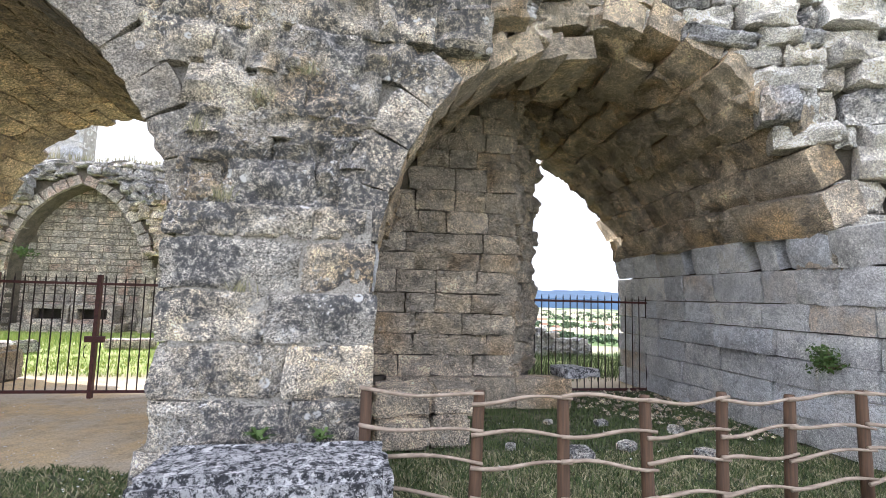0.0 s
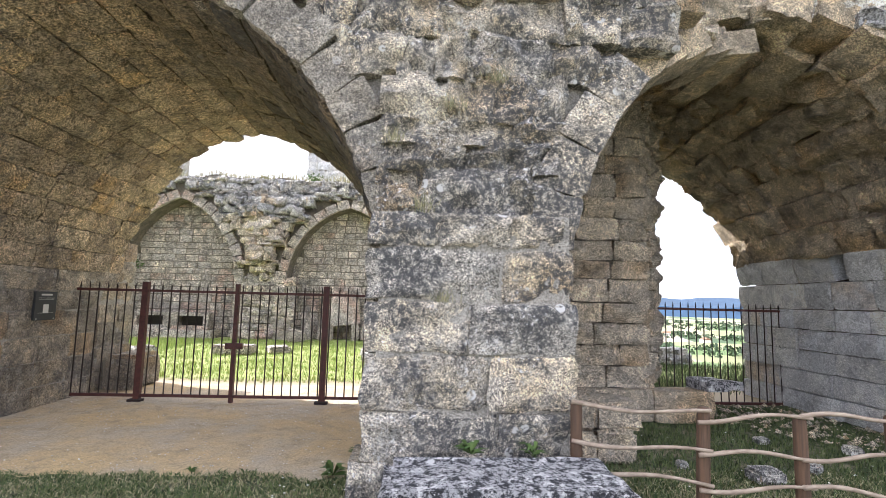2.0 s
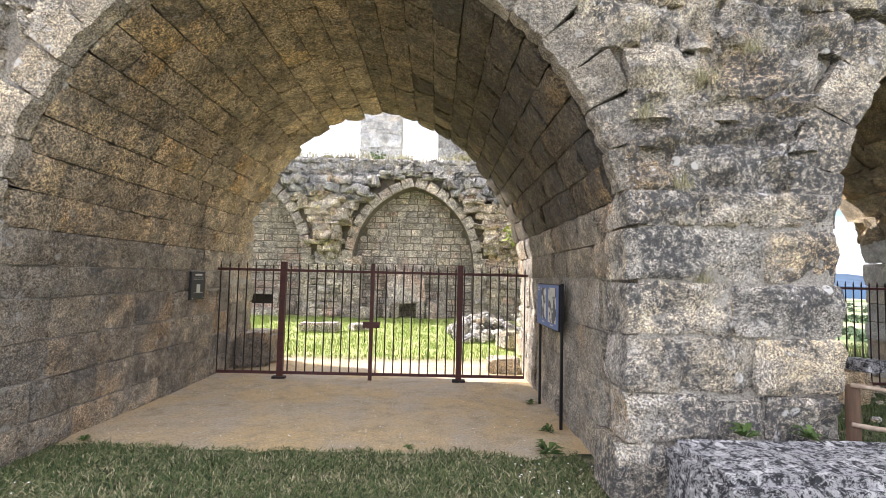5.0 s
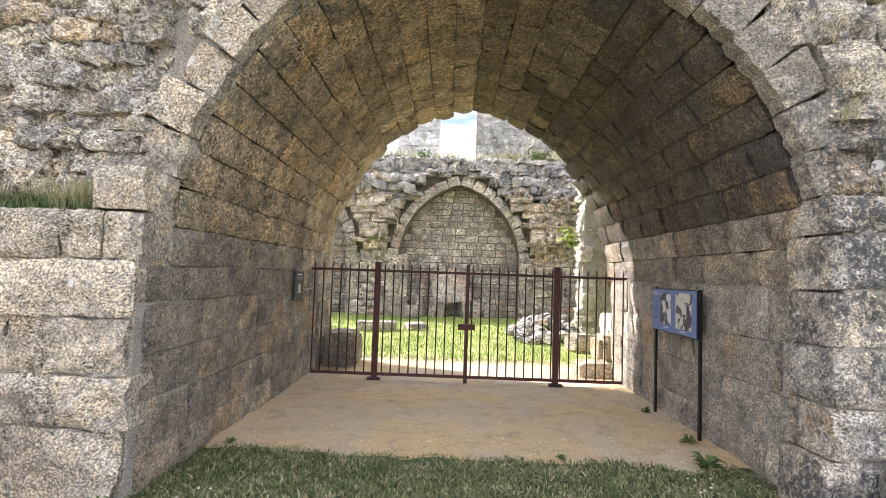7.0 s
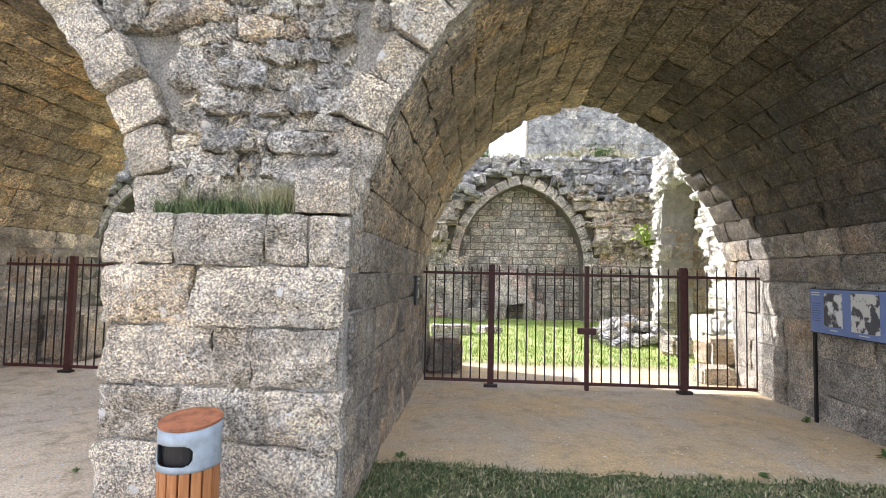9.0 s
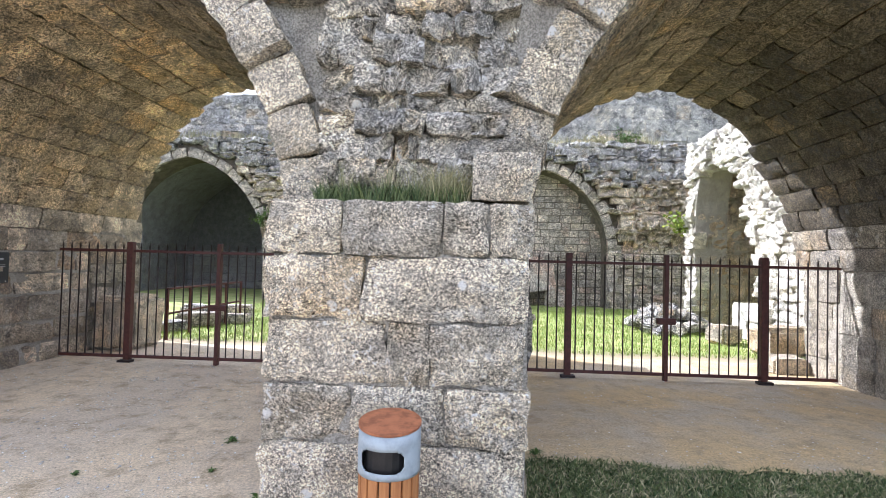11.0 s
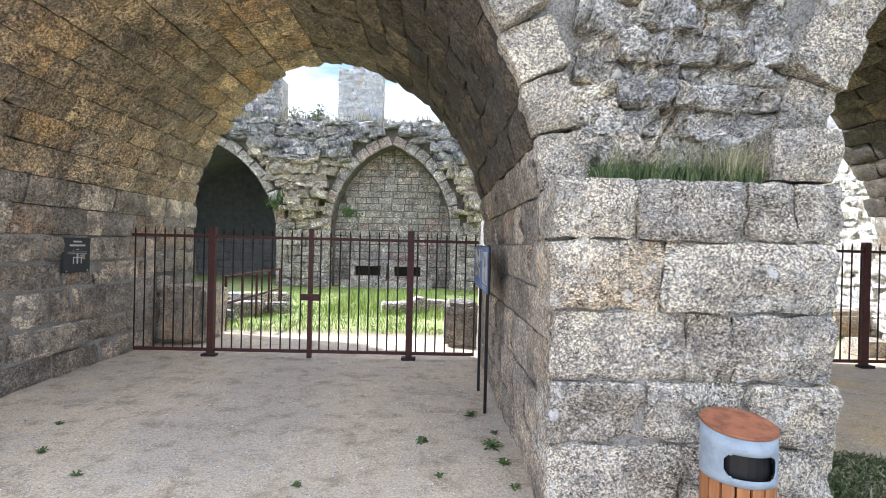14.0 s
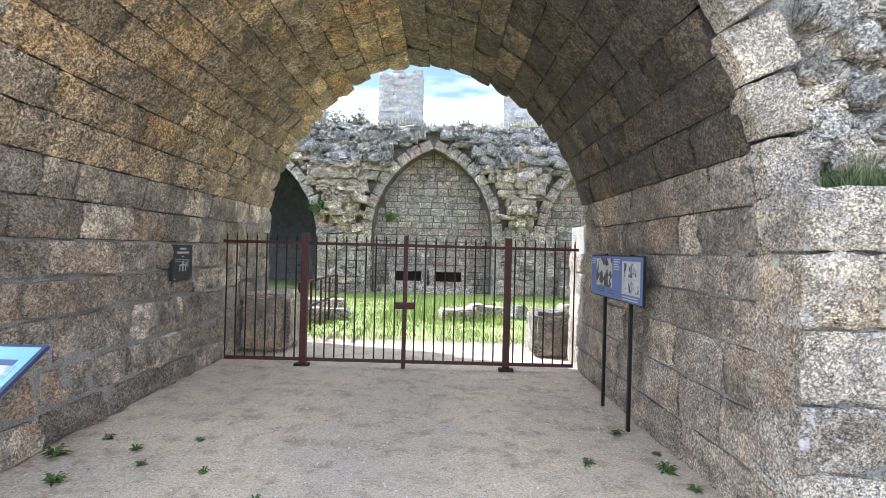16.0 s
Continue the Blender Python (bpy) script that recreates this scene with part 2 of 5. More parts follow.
def ground_mat():
    """Short turf near by, fields and woods far off."""
    n = Nodes("turf", 0.95)
    near = n.mix(n.step(n.noise(3.2, 6, 0.7), 0.42, 0.60), (0.04, 0.06, 0.02), (0.21, 0.185, 0.115))
    near = n.mix(n.step(n.noise(30, 5, 0.8), 0.46, 0.62), near, (0.035, 0.05, 0.02))
    sepc = n.t.nodes.new("ShaderNodeSeparateXYZ")
    n.put(sepc.inputs["Vector"], n.pos())
    # court turf: yellower, and lightened so the colour carries some of its sunlight
    lush_lit = n.mix(n.step(n.noise(2.2, 5), 0.35, 0.65), (0.24, 0.32, 0.08), (0.40, 0.40, 0.18))
    near = n.mix(n.step(sepc.outputs["Y"], 9.9, 10.6), near, lush_lit)
    near = n.mix(n.math("MULTIPLY", n.step(sepc.outputs["Y"], 10.6, 9.6), n.step(sepc.outputs["Y"], 8.4, 9.0)), near, (0.45, 0.37, 0.25))
    fld = n.t.nodes.new("ShaderNodeTexVoronoi")
    fld.inputs["Scale"].default_value = 0.011
    n.put(fld.inputs["Vector"], n.pos())
    ramp = n.t.nodes.new("ShaderNodeValToRGB")
    ramp.color_ramp.interpolation = "CONSTANT"
    e = ramp.color_ramp.elements
    e[0].color, e[1].color = (0.26, 0.25, 0.15, 1), (0.10, 0.16, 0.05, 1)
    e[1].position = 0.35
    for p, c in ((0.5, (0.36, 0.32, 0.24, 1)), (0.66, (0.05, 0.09, 0.035, 1)), (0.82, (0.20, 0.22, 0.10, 1))):
        e.new(p).color = c
    n.put(ramp.inputs["Fac"], n.math("FRACT", n.math("MULTIPLY", fld.outputs["Color"], 3.1)))
    sep = n.t.nodes.new("ShaderNodeSeparateXYZ")
    n.put(sep.inputs["Vector"], n.pos())
    col = n.mix(n.step(sep.outputs["Z"], -9.0, -16.0), near, ramp.outputs["Color"])
    return n.done(col, n.bump(n.noise(40, 4), 0.5, 0.03))


M_TURF = ground_mat()


def sand_mat(name, warm, dull):
    n = Nodes(name, 0.95)
    col = n.mix(n.step(n.noise(0.8, 5), 0.38, 0.62), warm, dull)
    col = n.mix(n.step(n.noise(3.5, 6, 0.75), 0.46, 0.70), col, (0.46, 0.36, 0.23))
    col = n.mix(1.0, col, n.step(n.noise(55, 6, 0.85), 0.35, 0.65, 0.66, 1.25), "MULTIPLY")
    col = n.mix(n.math("MULTIPLY", n.step(n.noise(38, 4, 0.8), 0.60, 0.66), 0.8), col, (0.16, 0.13, 0.095))
    return n.done(col, n.bump(n.math("ADD", n.noise(7, 4), n.math("MULTIPLY", n.noise(90, 4, 0.8), 0.5)), 0.8, 0.04))


M_SAND = sand_mat("sand_grey", (0.80, 0.665, 0.475), (0.70, 0.60, 0.465))
M_SAND_O = sand_mat("sand_ochre", (0.68, 0.51, 0.28), (0.585, 0.505, 0.385))


def plain(name, col, rough=0.7, metal=0.0, var=0.25, scale=18.0, bump=0.15):
    n = Nodes(name, rough)
    n.b.inputs["Metallic"].default_value = metal
    dark = tuple(c * (1 - var) for c in col)
    c = n.mix(n.step(n.noise(scale, 5, 0.65), 0.35, 0.68), col, dark)
    return n.done(c, n.bump(n.noise(scale * 4, 3), bump, 0.01))


M_RUST = plain("rusted_brown_paint", (0.085, 0.023, 0.018), 0.6, 0.0, 0.45, 25.0)
M_DARKBAR = plain("dark_iron", (0.035, 0.024, 0.022), 0.6, 0.3, 0.4, 25.0)
M_BLACK = plain("black_metal", (0.02, 0.02, 0.022), 0.45, 0.5, 0.2)
M_GREYMETAL = plain("grey_painted_metal", (0.33, 0.385, 0.43), 0.5, 0.0, 0.25, 12.0)


def wood_mat(name, a, b, grain=(30, 30, 2.2)):
    n = Nodes(name, 0.75)
    f = n.noise(1.0, 5, 0.6, stretch=grain)
    col = n.mix(n.step(f, 0.35, 0.65), a, b)
    col = n.mix(n.math("MULTIPLY", n.rand(), 0.4), col, b)
    return n.done(col, n.bump(f, 0.4, 0.01))


M_SLAT = wood_mat("orange_varnished_wood", (0.44, 0.20, 0.07), (0.30, 0.12, 0.04), (40, 40, 3))
M_POST = wood_mat("brown_round_timber", (0.14, 0.078, 0.042), (0.075, 0.044, 0.027), (50, 50, 3))
M_RAIL = wood_mat("grey_bare_branch", (0.42, 0.34, 0.26), (0.25, 0.19, 0.14), (9, 40, 40))


def leaf_mat(name, a, b):
    n = Nodes(name, 0.7)
    col = n.mix(n.rand(), a, b)
    n.b.inputs["Transmission Weight"].default_value = 0.0
    return n.done(col)


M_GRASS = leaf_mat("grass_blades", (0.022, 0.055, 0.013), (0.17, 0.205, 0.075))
# lighter copy of the grass; the court's sunlight is partly in this colour
M_GRASS_LIT = leaf_mat("court_grass_blades_lit", (0.15, 0.26, 0.045), (0.40, 0.44, 0.13))
M_STRAW = leaf_mat("dry_grass", (0.50, 0.45, 0.28), (0.16, 0.17, 0.07))
M_LEAF = leaf_mat("leaves", (0.05, 0.10, 0.02), (0.10, 0.16, 0.035))
M_LEAF_Y = leaf_mat("yellow_green_leaves", (0.30, 0.34, 0.04), (0.14, 0.24, 0.03))
M_FARLEAF = leaf_mat("far_leaves", (0.035, 0.065, 0.03), (0.06, 0.10, 0.04))
# distance haze is painted into the hills as a dark blue
M_HILL = plain("far_wooded_hills_haze", (0.032, 0.07, 0.125), 1.0, 0, 0.3, 0.01, 0)
M_PETAL = plain("white_petals", (0.8, 0.8, 0.76), 0.8, 0, 0.05)

# ---- building helpers ----
rng = random.Random(7)


def mesh_of(name, verts, faces, mat):
    me = bpy.data.meshes.new(name)
    me.from_pydata([tuple(v) for v in verts], [], [tuple(f) for f in faces])
    me.materials.append(mat)
    me.update()
    return me


def smooth(me):
    me.polygons.foreach_set("use_smooth", [True] * len(me.polygons))
    return me


def obj(name, verts, faces, mat, parent=None, label=""):
    ob = new(name, mesh_of(name, verts, faces, mat))
    ob.parent = parent
    return tagged(ob, label) if label else ob


def part(name, bm, mat, parent, label="", soft=False):
    me = bpy.data.meshes.new(name)
    bm.normal_update()
    bm.to_mesh(me)
    bm.free()
    me.materials.append(mat)
    if soft:
        smooth(me)
    ob = new(name, me)
    ob.parent = parent
    return tagged(ob, label) if label else ob


def empty(name, x, y, z, rz=0.0):
    ob = new(name)
    ob.matrix_basis = pose(x, y, z, 0, 0, rz)
    return ob


def box_bm(x0, x1, y0, y1, z0, z1, bevel=0.0, bm=None):
    bm = bm or bmesh.new()
    m = Matrix.LocRotScale(((x0 + x1) / 2, (y0 + y1) / 2, (z0 + z1) / 2), None, (x1 - x0, y1 - y0, z1 - z0))
    made = bmesh.ops.create_cube(bm, size=1, matrix=m)
    if bevel:
        edges = list({e for v in made["verts"] for e in v.link_edges})
        bmesh.ops.bevel(bm, geom=edges, offset=bevel, segments=2, affect="EDGES", profile=0.6)
    return bm


def tube_bm(points, radii, sides=8, bm=None):
    """A closed tube along points."""
    bm = bm or bmesh.new()
    rings = []
    pts = [Vector(p) for p in points]
    for i, p in enumerate(pts):
        d = (pts[min(i + 1, len(pts) - 1)] - pts[max(i - 1, 0)]).normalized()
        q = d.to_track_quat("Z", "Y")
        r = radii[i] if isinstance(radii, (list, tuple)) else radii
        rings.append([bm.verts.new(p + q @ Vector((r * math.cos(a), r * math.sin(a), 0))) for a in (2 * math.pi * k / sides for k in range(sides))])
    for a, b in zip(rings, rings[1:]):
        for k in range(sides):
            bm.faces.new((a[k], a[(k + 1) % sides], b[(k + 1) % sides], b[k]))
    bm.faces.new(list(reversed(rings[0])))
    bm.faces.new(rings[-1])
    return bm


# stones: unit pieces whose face looks along -y, with their back at y = 1
STONE_W, STONE_H, STONE_D = 0.5, 0.34, 0.25


def stone_arrays(seed, nx=5, nz=4, rough=0.022, round_=0.03, wob=0.02):
    """One hewn or broken stone, about 0.5 x 0.34 m, 0.25 m deep."""
    r = random.Random(seed)
    off = Vector((r.uniform(-50, 50), r.uniform(-50, 50), r.uniform(-50, 50)))
    verts, faces, ids = [], [], {}
    for j in range(nz + 1):
        for i in range(nx + 1):
            u, w = i / nx, j / nz
            x, z = (u - 0.5) * STONE_W, (w - 0.5) * STONE_H
            e = min(u * STONE_W, (1 - u) * STONE_W, w * STONE_H, (1 - w) * STONE_H)
            y = 0.0 if e > 1e-6 else round_ * r.uniform(0.5, 1.3)
            if i in (0, nx) and j in (0, nz):
                y *= 1.6
                x *= 1 - r.uniform(0.5, 1.6) * round_
                z *= 1 - r.uniform(0.5, 1.8) * round_
            p = Vector((x, 0, z)) * 5.5 + off
            y += -rough * noise.fractal(p, 1.0, 2.1, 3) * 1.6
            x += wob * noise.noise(p * 1.3 + Vector((9, 0, 0))) * (1 if i in (0, nx) else 0.6)
            z += wob * noise.noise(p * 1.3 + Vector((0, 9, 0))) * (1 if j in (0, nz) else 0.6)
            ids[i, j] = len(verts)
            verts.append((x, y, z))
    for j in range(nz):
        for i in range(nx):
            faces.append((ids[i, j], ids[i + 1, j], ids[i + 1, j + 1], ids[i, j + 1]))
    ring = [(i, 0) for i in range(nx)] + [(nx, j) for j in range(nz)] + [(i, nz) for i in range(nx, 0, -1)] + [(0, j) for j in range(nz, 0, -1)]
    back = {}
    for k in ring:
        x, y, z = verts[ids[k]]
        back[k] = len(verts)
        verts.append((x, STONE_D, z))
    for a, b in zip(ring, ring[1:] + ring[:1]):
        faces.append((ids[b], ids[a], back[a], back[b]))
    return np.array(verts), faces


HEWN = [stone_arrays(100 + k, 6, 4, 0.016, 0.018, 0.012) for k in range(10)]
ASHLAR = [stone_arrays(500 + k, 13, 9, 0.020, 0.012, 0.024) for k in range(12)]
CRAG = [stone_arrays(600 + k, 9, 7, 0.05, 0.02, 0.035) for k in range(12)]
ROUGH = [stone_arrays(200 + k, 7, 5, 0.035, 0.016, 0.022) for k in range(12)]
SMALL = [stone_arrays(300 + k, 5, 4, 0.05, 0.018, 0.055) for k in range(12)]
TIDY = [stone_arrays(400 + k, 3, 2, 0.010, 0.014, 0.008) for k in range(8)]
STONE_MESH = {}


def stone_mesh(kind, k, mat):
    sets = {"hewn": HEWN, "rough": ROUGH, "small": SMALL, "tidy": TIDY, "ashlar": ASHLAR, "crag": CRAG}[kind]
    k %= len(sets)
    key = (kind, k, mat.name)
    if key not in STONE_MESH:
        v, f = sets[k]
        STONE_MESH[key] = smooth(mesh_of("stone", v, f, mat))
        STONE_MESH[key].set_sharp_from_angle(angle=radians(32))
    return STONE_MESH[key]


def stone(parent, face, u, z, w, h, mat, kind="hewn", depth=0.25, out=0.0, tilt=0.0, yaw=0.0, name="stone"):
    """One stone of a wall. face: the wall's pose, its face looking along local -y. out: how far it stands proud."""
    ob = new(name, stone_mesh(kind, rng.randrange(12), mat))
    ob.parent = parent
    flip = -1 if rng.random() < 0.5 else 1
    ob.matrix_local = face @ pose(u, -out, z, 0, tilt, yaw) @ Matrix.Diagonal((w / STONE_W, depth / STONE_D, h / STONE_H, 1))
    return ob


class Bag:
    """Many stones joined into one mesh."""

    def __init__(self):
        self.v, self.f, self.n = [], [], 0

    def add(self, m, kind, k=None):
        sets = {"hewn": HEWN, "rough": ROUGH, "small": SMALL, "tidy": TIDY, "ashlar": ASHLAR, "crag": CRAG}[kind]
        v, f = sets[(rng.randrange(99) if k is None else k) % len(sets)]
        a = np.array(m)
        self.v.append(v @ a[:3, :3].T + a[:3, 3])
        self.f.extend(tuple(i + self.n for i in q) for q in f)
        self.n += len(v)

    def stone(self, face, u, z, w, h, kind="hewn", depth=0.25, out=0.0, tilt=0.0, yaw=0.0):
        self.add(face @ pose(u, -out, z, 0, tilt, yaw) @ Matrix.Diagonal((w / STONE_W, depth / STONE_D, h / STONE_H, 1)), kind)

    def raw(self, verts, faces):
        self.v.append(np.array(verts, float))
        self.f.extend(tuple(i + self.n for i in q) for q in faces)
        self.n += len(verts)

    def mesh(self, name, mat, soft=True):
        me = mesh_of(name, np.concatenate(self.v), self.f, mat)
        if soft:
            smooth(me)
            me.set_sharp_from_angle(angle=radians(32))
        return me


def courses(z0, z1, h, jit, r):
    """Heights of courses from z0 to z1."""
    n = max(1, round((z1 - z0) / h))
    hs = [1 + r.uniform(-jit, jit) for _ in range(n)]
    k = (z1 - z0) / sum(hs)
    out, z = [], z0
    for x in hs:
        out.append((z, z + x * k))
        z += x * k
    return out


def joints(u0, u1, w, jit, r):
    n = max(1, round((u1 - u0) / w + r.uniform(-0.3, 0.3)))
    ws = [1 + r.uniform(-jit, jit) for _ in range(n)]
    k = (u1 - u0) / sum(ws)
    out, u = [], u0
    for x in ws:
        out.append((u, u + x * k))
        u += x * k
    return out


def lay(target, face, u0, u1, z0, z1, h, w, mat, kind="hewn", gap=0.014, seed=1, inside=None, jh=0.2, jw=0.35, out=0.012, turn=0.0, depth=0.25, bulge=None):
    """Courses of stones over a stretch of wall; target: the wall object, or a Bag."""
    r = random.Random(seed)
    for a, b in courses(z0, z1, h, jh, r):
        for c, d in joints(u0, u1, w, jw, r):
            if inside and not inside((c + d) / 2, (a + b) / 2, (d - c) / 2, (b - a) / 2):
                continue
            o = out * r.uniform(-0.6, 1.4)
            t = r.uniform(-turn, turn)
            if bulge:
                o += bulge((c + d) / 2, (a + b) / 2)
            args = (face, (c + d) / 2, (a + b) / 2, d - c - gap, b - a - gap)
            if isinstance(target, Bag):
                target.stone(*args, kind=kind, out=o, tilt=t, depth=depth)
            else:
                stone(target, *args, mat, kind=kind, out=o, tilt=t, depth=depth)


def profile_wall(name, us, lo, hi, face, thick, mat, front=None, label="", category="wall"):
    """A wall as upright strips between lo(u) and hi(u); front(u, z): local y of its face."""
    front = front or (lambda u, z: 0.0)
    end = thick if callable(thick) else (lambda u: thick)
    verts, faces = [], []
    for u in us:
        a, b = lo(u), hi(u)
        for y, z in ((front(u, a), a), (front(u, b), b), (end(u), b), (end(u), a)):
            verts.append(face @ Vector((u, y, z)))
    for k in range(len(us) - 1):
        p, q = 4 * k, 4 * k + 4
        for i in range(4):
            j = (i + 1) % 4
            faces.append((p + i, p + j, q + j, q + i))
    faces.append((0, 3, 2, 1))
    e = 4 * (len(us) - 1)
    faces.append((e, e + 1, e + 2, e + 3))
    ob = obj(name, verts, faces, mat)
    return tagged(ob, label or "weathered limestone masonry wall", category, kind="structure")


def facing(x, y, way):
    """The pose of a wall's face through (x, y), looking to 'front' (-y), '+x', '-x' or 'back' (+y)."""
    return pose(x, y, 0, 0, 0, {"front": 0, "+x": 90, "-x": -90, "back": 180}[way])

# ---- structure: ground ----
FRONT, BACK = 3.95, 8.65
SPRING, POINT = 1.65, 0.31
BAYS = {"a": (-13.1, -8.15, 4.1, 8.65), "b": (-6.45, -1.5, 4.1, 8.65), "c": (0.05, 5.15, 4.0, 9.5)}


def rise(dx, half, point=POINT):
    """Height over the springing of a slightly pointed arch, dx from its middle."""
    r = half + point
    return math.sqrt(max(0.0, r * r - (abs(dx) + point) ** 2))


def ground_z(x, y):
    """The castle's level top, and the slope down to the plain outside."""
    def away(x0, x1, y0, y1):
        return math.hypot(max(x0 - x, 0, x - x1), max(y0 - y, 0, y - y1))
    d = min(away(-60, 0.8, -60, 30), away(-60, 14, -60, 13.5))
    d = max(0.0, d)
    t = min(d / 220.0, 1.0)
    z = -46.0 * (1 - (1 - t) ** 2) if d < 220 else -46.0
    bumps = 0.04 * noise.noise(Vector((x * 0.6, y * 0.6, 0))) if d < 40 else 0
    return z + bumps * (1 if d > 0.5 else 0.45)


def ground():
    near = list(np.arange(-16, 16.1, 0.5))
    far = [20, 26, 34, 45, 60, 85, 120, 170, 240, 350, 500, 800, 1300, 2200, 3500]
    xs = [-v for v in reversed(far)] + near + far
    ys = [-v for v in reversed(far)] + list(np.arange(-16, 24.1, 0.5)) + [v + 10 for v in far]
    verts = [(x, y, ground_z(x, y) - 0.012) for y in ys for x in xs]
    n = len(xs)
    faces = [(j * n + i, j * n + i + 1, (j + 1) * n + i + 1, (j + 1) * n + i) for j in range(len(ys) - 1) for i in range(n - 1)]
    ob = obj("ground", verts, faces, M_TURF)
    smooth(ob.data)
    tagged(ob, "worn short turf on the castle hill with fields beyond", "ground", kind="structure")


ground()


def sand_sheet(name, outline_x, y0, y1, wob, mat, label):
    """A trodden sand floor, 1 cm over the turf, with an uneven near edge."""
    verts, faces = [], []
    n = 60
    for i in range(n + 1):
        x = outline_x[0] + (outline_x[1] - outline_x[0]) * i / n
        e = y0 + wob * noise.fractal(Vector((x * 1.7, y0, 3)), 1, 2, 4)
        for j in range(21):
            y = e + (y1 - e) * j / 20
            verts.append((x, y, 0.006 + 0.012 * min(1, j / 2) + 0.018 * noise.noise(Vector((x * 0.9, y * 0.9, 5)))))
    for i in range(n):
        for j in range(20):
            a = i * 21 + j
            faces.append((a, a + 21, a + 22, a + 1))
    ob = obj(name, verts, faces, mat)
    smooth(ob.data)
    tagged(ob, label, "floor", kind="structure")


sand_sheet("floor_sand_b", (-6.7, -1.3), 4.95, 9.6, 0.22, M_SAND_O, "pale trodden sand floor under the middle vault")
sand_sheet("floor_sand_a", (-15.0, -6.9), -3.0, 9.6, 0.1, M_SAND, "gravelly sand floor of the path and end vault")


def backdrop_hills():
    verts, faces = [], []
    n = 160
    for i in range(n + 1):
        a = radians(-70 + 140 * i / n)
        for k, (r, z) in enumerate(((2600, -60), (2700, 4), (3300, 60))):
            h = z + (0 if k == 0 else (26 if k == 2 else 10) * noise.fractal(Vector((i * 0.11, k * 7.0, 0)), 1, 2, 4))
            verts.append((r * math.sin(a), r * math.cos(a), h))
    for i in range(n):
        for k in range(2):
            p = i * 3 + k
            faces.append((p, p + 3, p + 4, p + 1))
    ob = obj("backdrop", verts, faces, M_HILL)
    tagged(ob, "haze-blue wooded hills along the horizon", "hills", kind="structure")


backdrop_hills()

# ---- structure: the three vaults ----


def core_box(name, x0, x1, y0, y1, z0, z1, mat, label):
    ob = part(name, box_bm(x0, x1, y0, y1, z0, z1), mat, None)
    return tagged(ob, label, "wall", kind="structure")


def arch_low(x, off=0.0):
    """Underside of the vaults, off metres out from their faces; the springing level between them."""
    for xl, xr, _, _ in BAYS.values():
        h, c = (xr - xl) / 2 + off, (xl + xr) / 2
        if abs(x - c) <= h:
            return SPRING + rise(x - c, h)
    return SPRING


def outside_arches(x, z, hw, hh, ring=0.42, ring_c=None):
    """Whether a stone at (x, z) keeps clear of every vault and its ring."""
    for key, (xl, xr, _, _) in BAYS.items():
        h, c = (xr - xl) / 2, (xl + xr) / 2
        clear = ring_c if key == "c" and ring_c is not None else ring
        for sx in (-hw * 0.7, hw * 0.7):
            dx = x + sx - c
            r = h + POINT
            if z - hh * 0.6 > SPRING:
                if math.hypot(abs(dx) + POINT, z - hh * 0.6 - SPRING) < r + clear:
                    return False
            elif abs(dx) < h:
                return False
    return True


def ruined_top(x):
    return 5.7 + 0.25 * noise.fractal(Vector((x * 0.8, 0, 2)), 1, 2, 3)


def back_end(key, x):
    """Where the inner end of a vault stands over x: it is broken off aslant."""
    xl, xr, _, y1 = BAYS[key]
    t = max(-1.0, min(1.0, (2 * x - xl - xr) / (xr - xl)))
    if key == "a":
        return y1 + (-1.0 * t if t < 0 else -0.8 * t)
    return y1 + 0.48 * min(1.0, 1.5 * t * t) - 0.02 if key == "b" else y1


def torn_rise(x):
    """How far the fallen stones leave the ruined vault's core above its old face."""
    return 0.62 * max(0.0, min(1.0, (2.45 - abs(x - 2.6)) / 0.5))


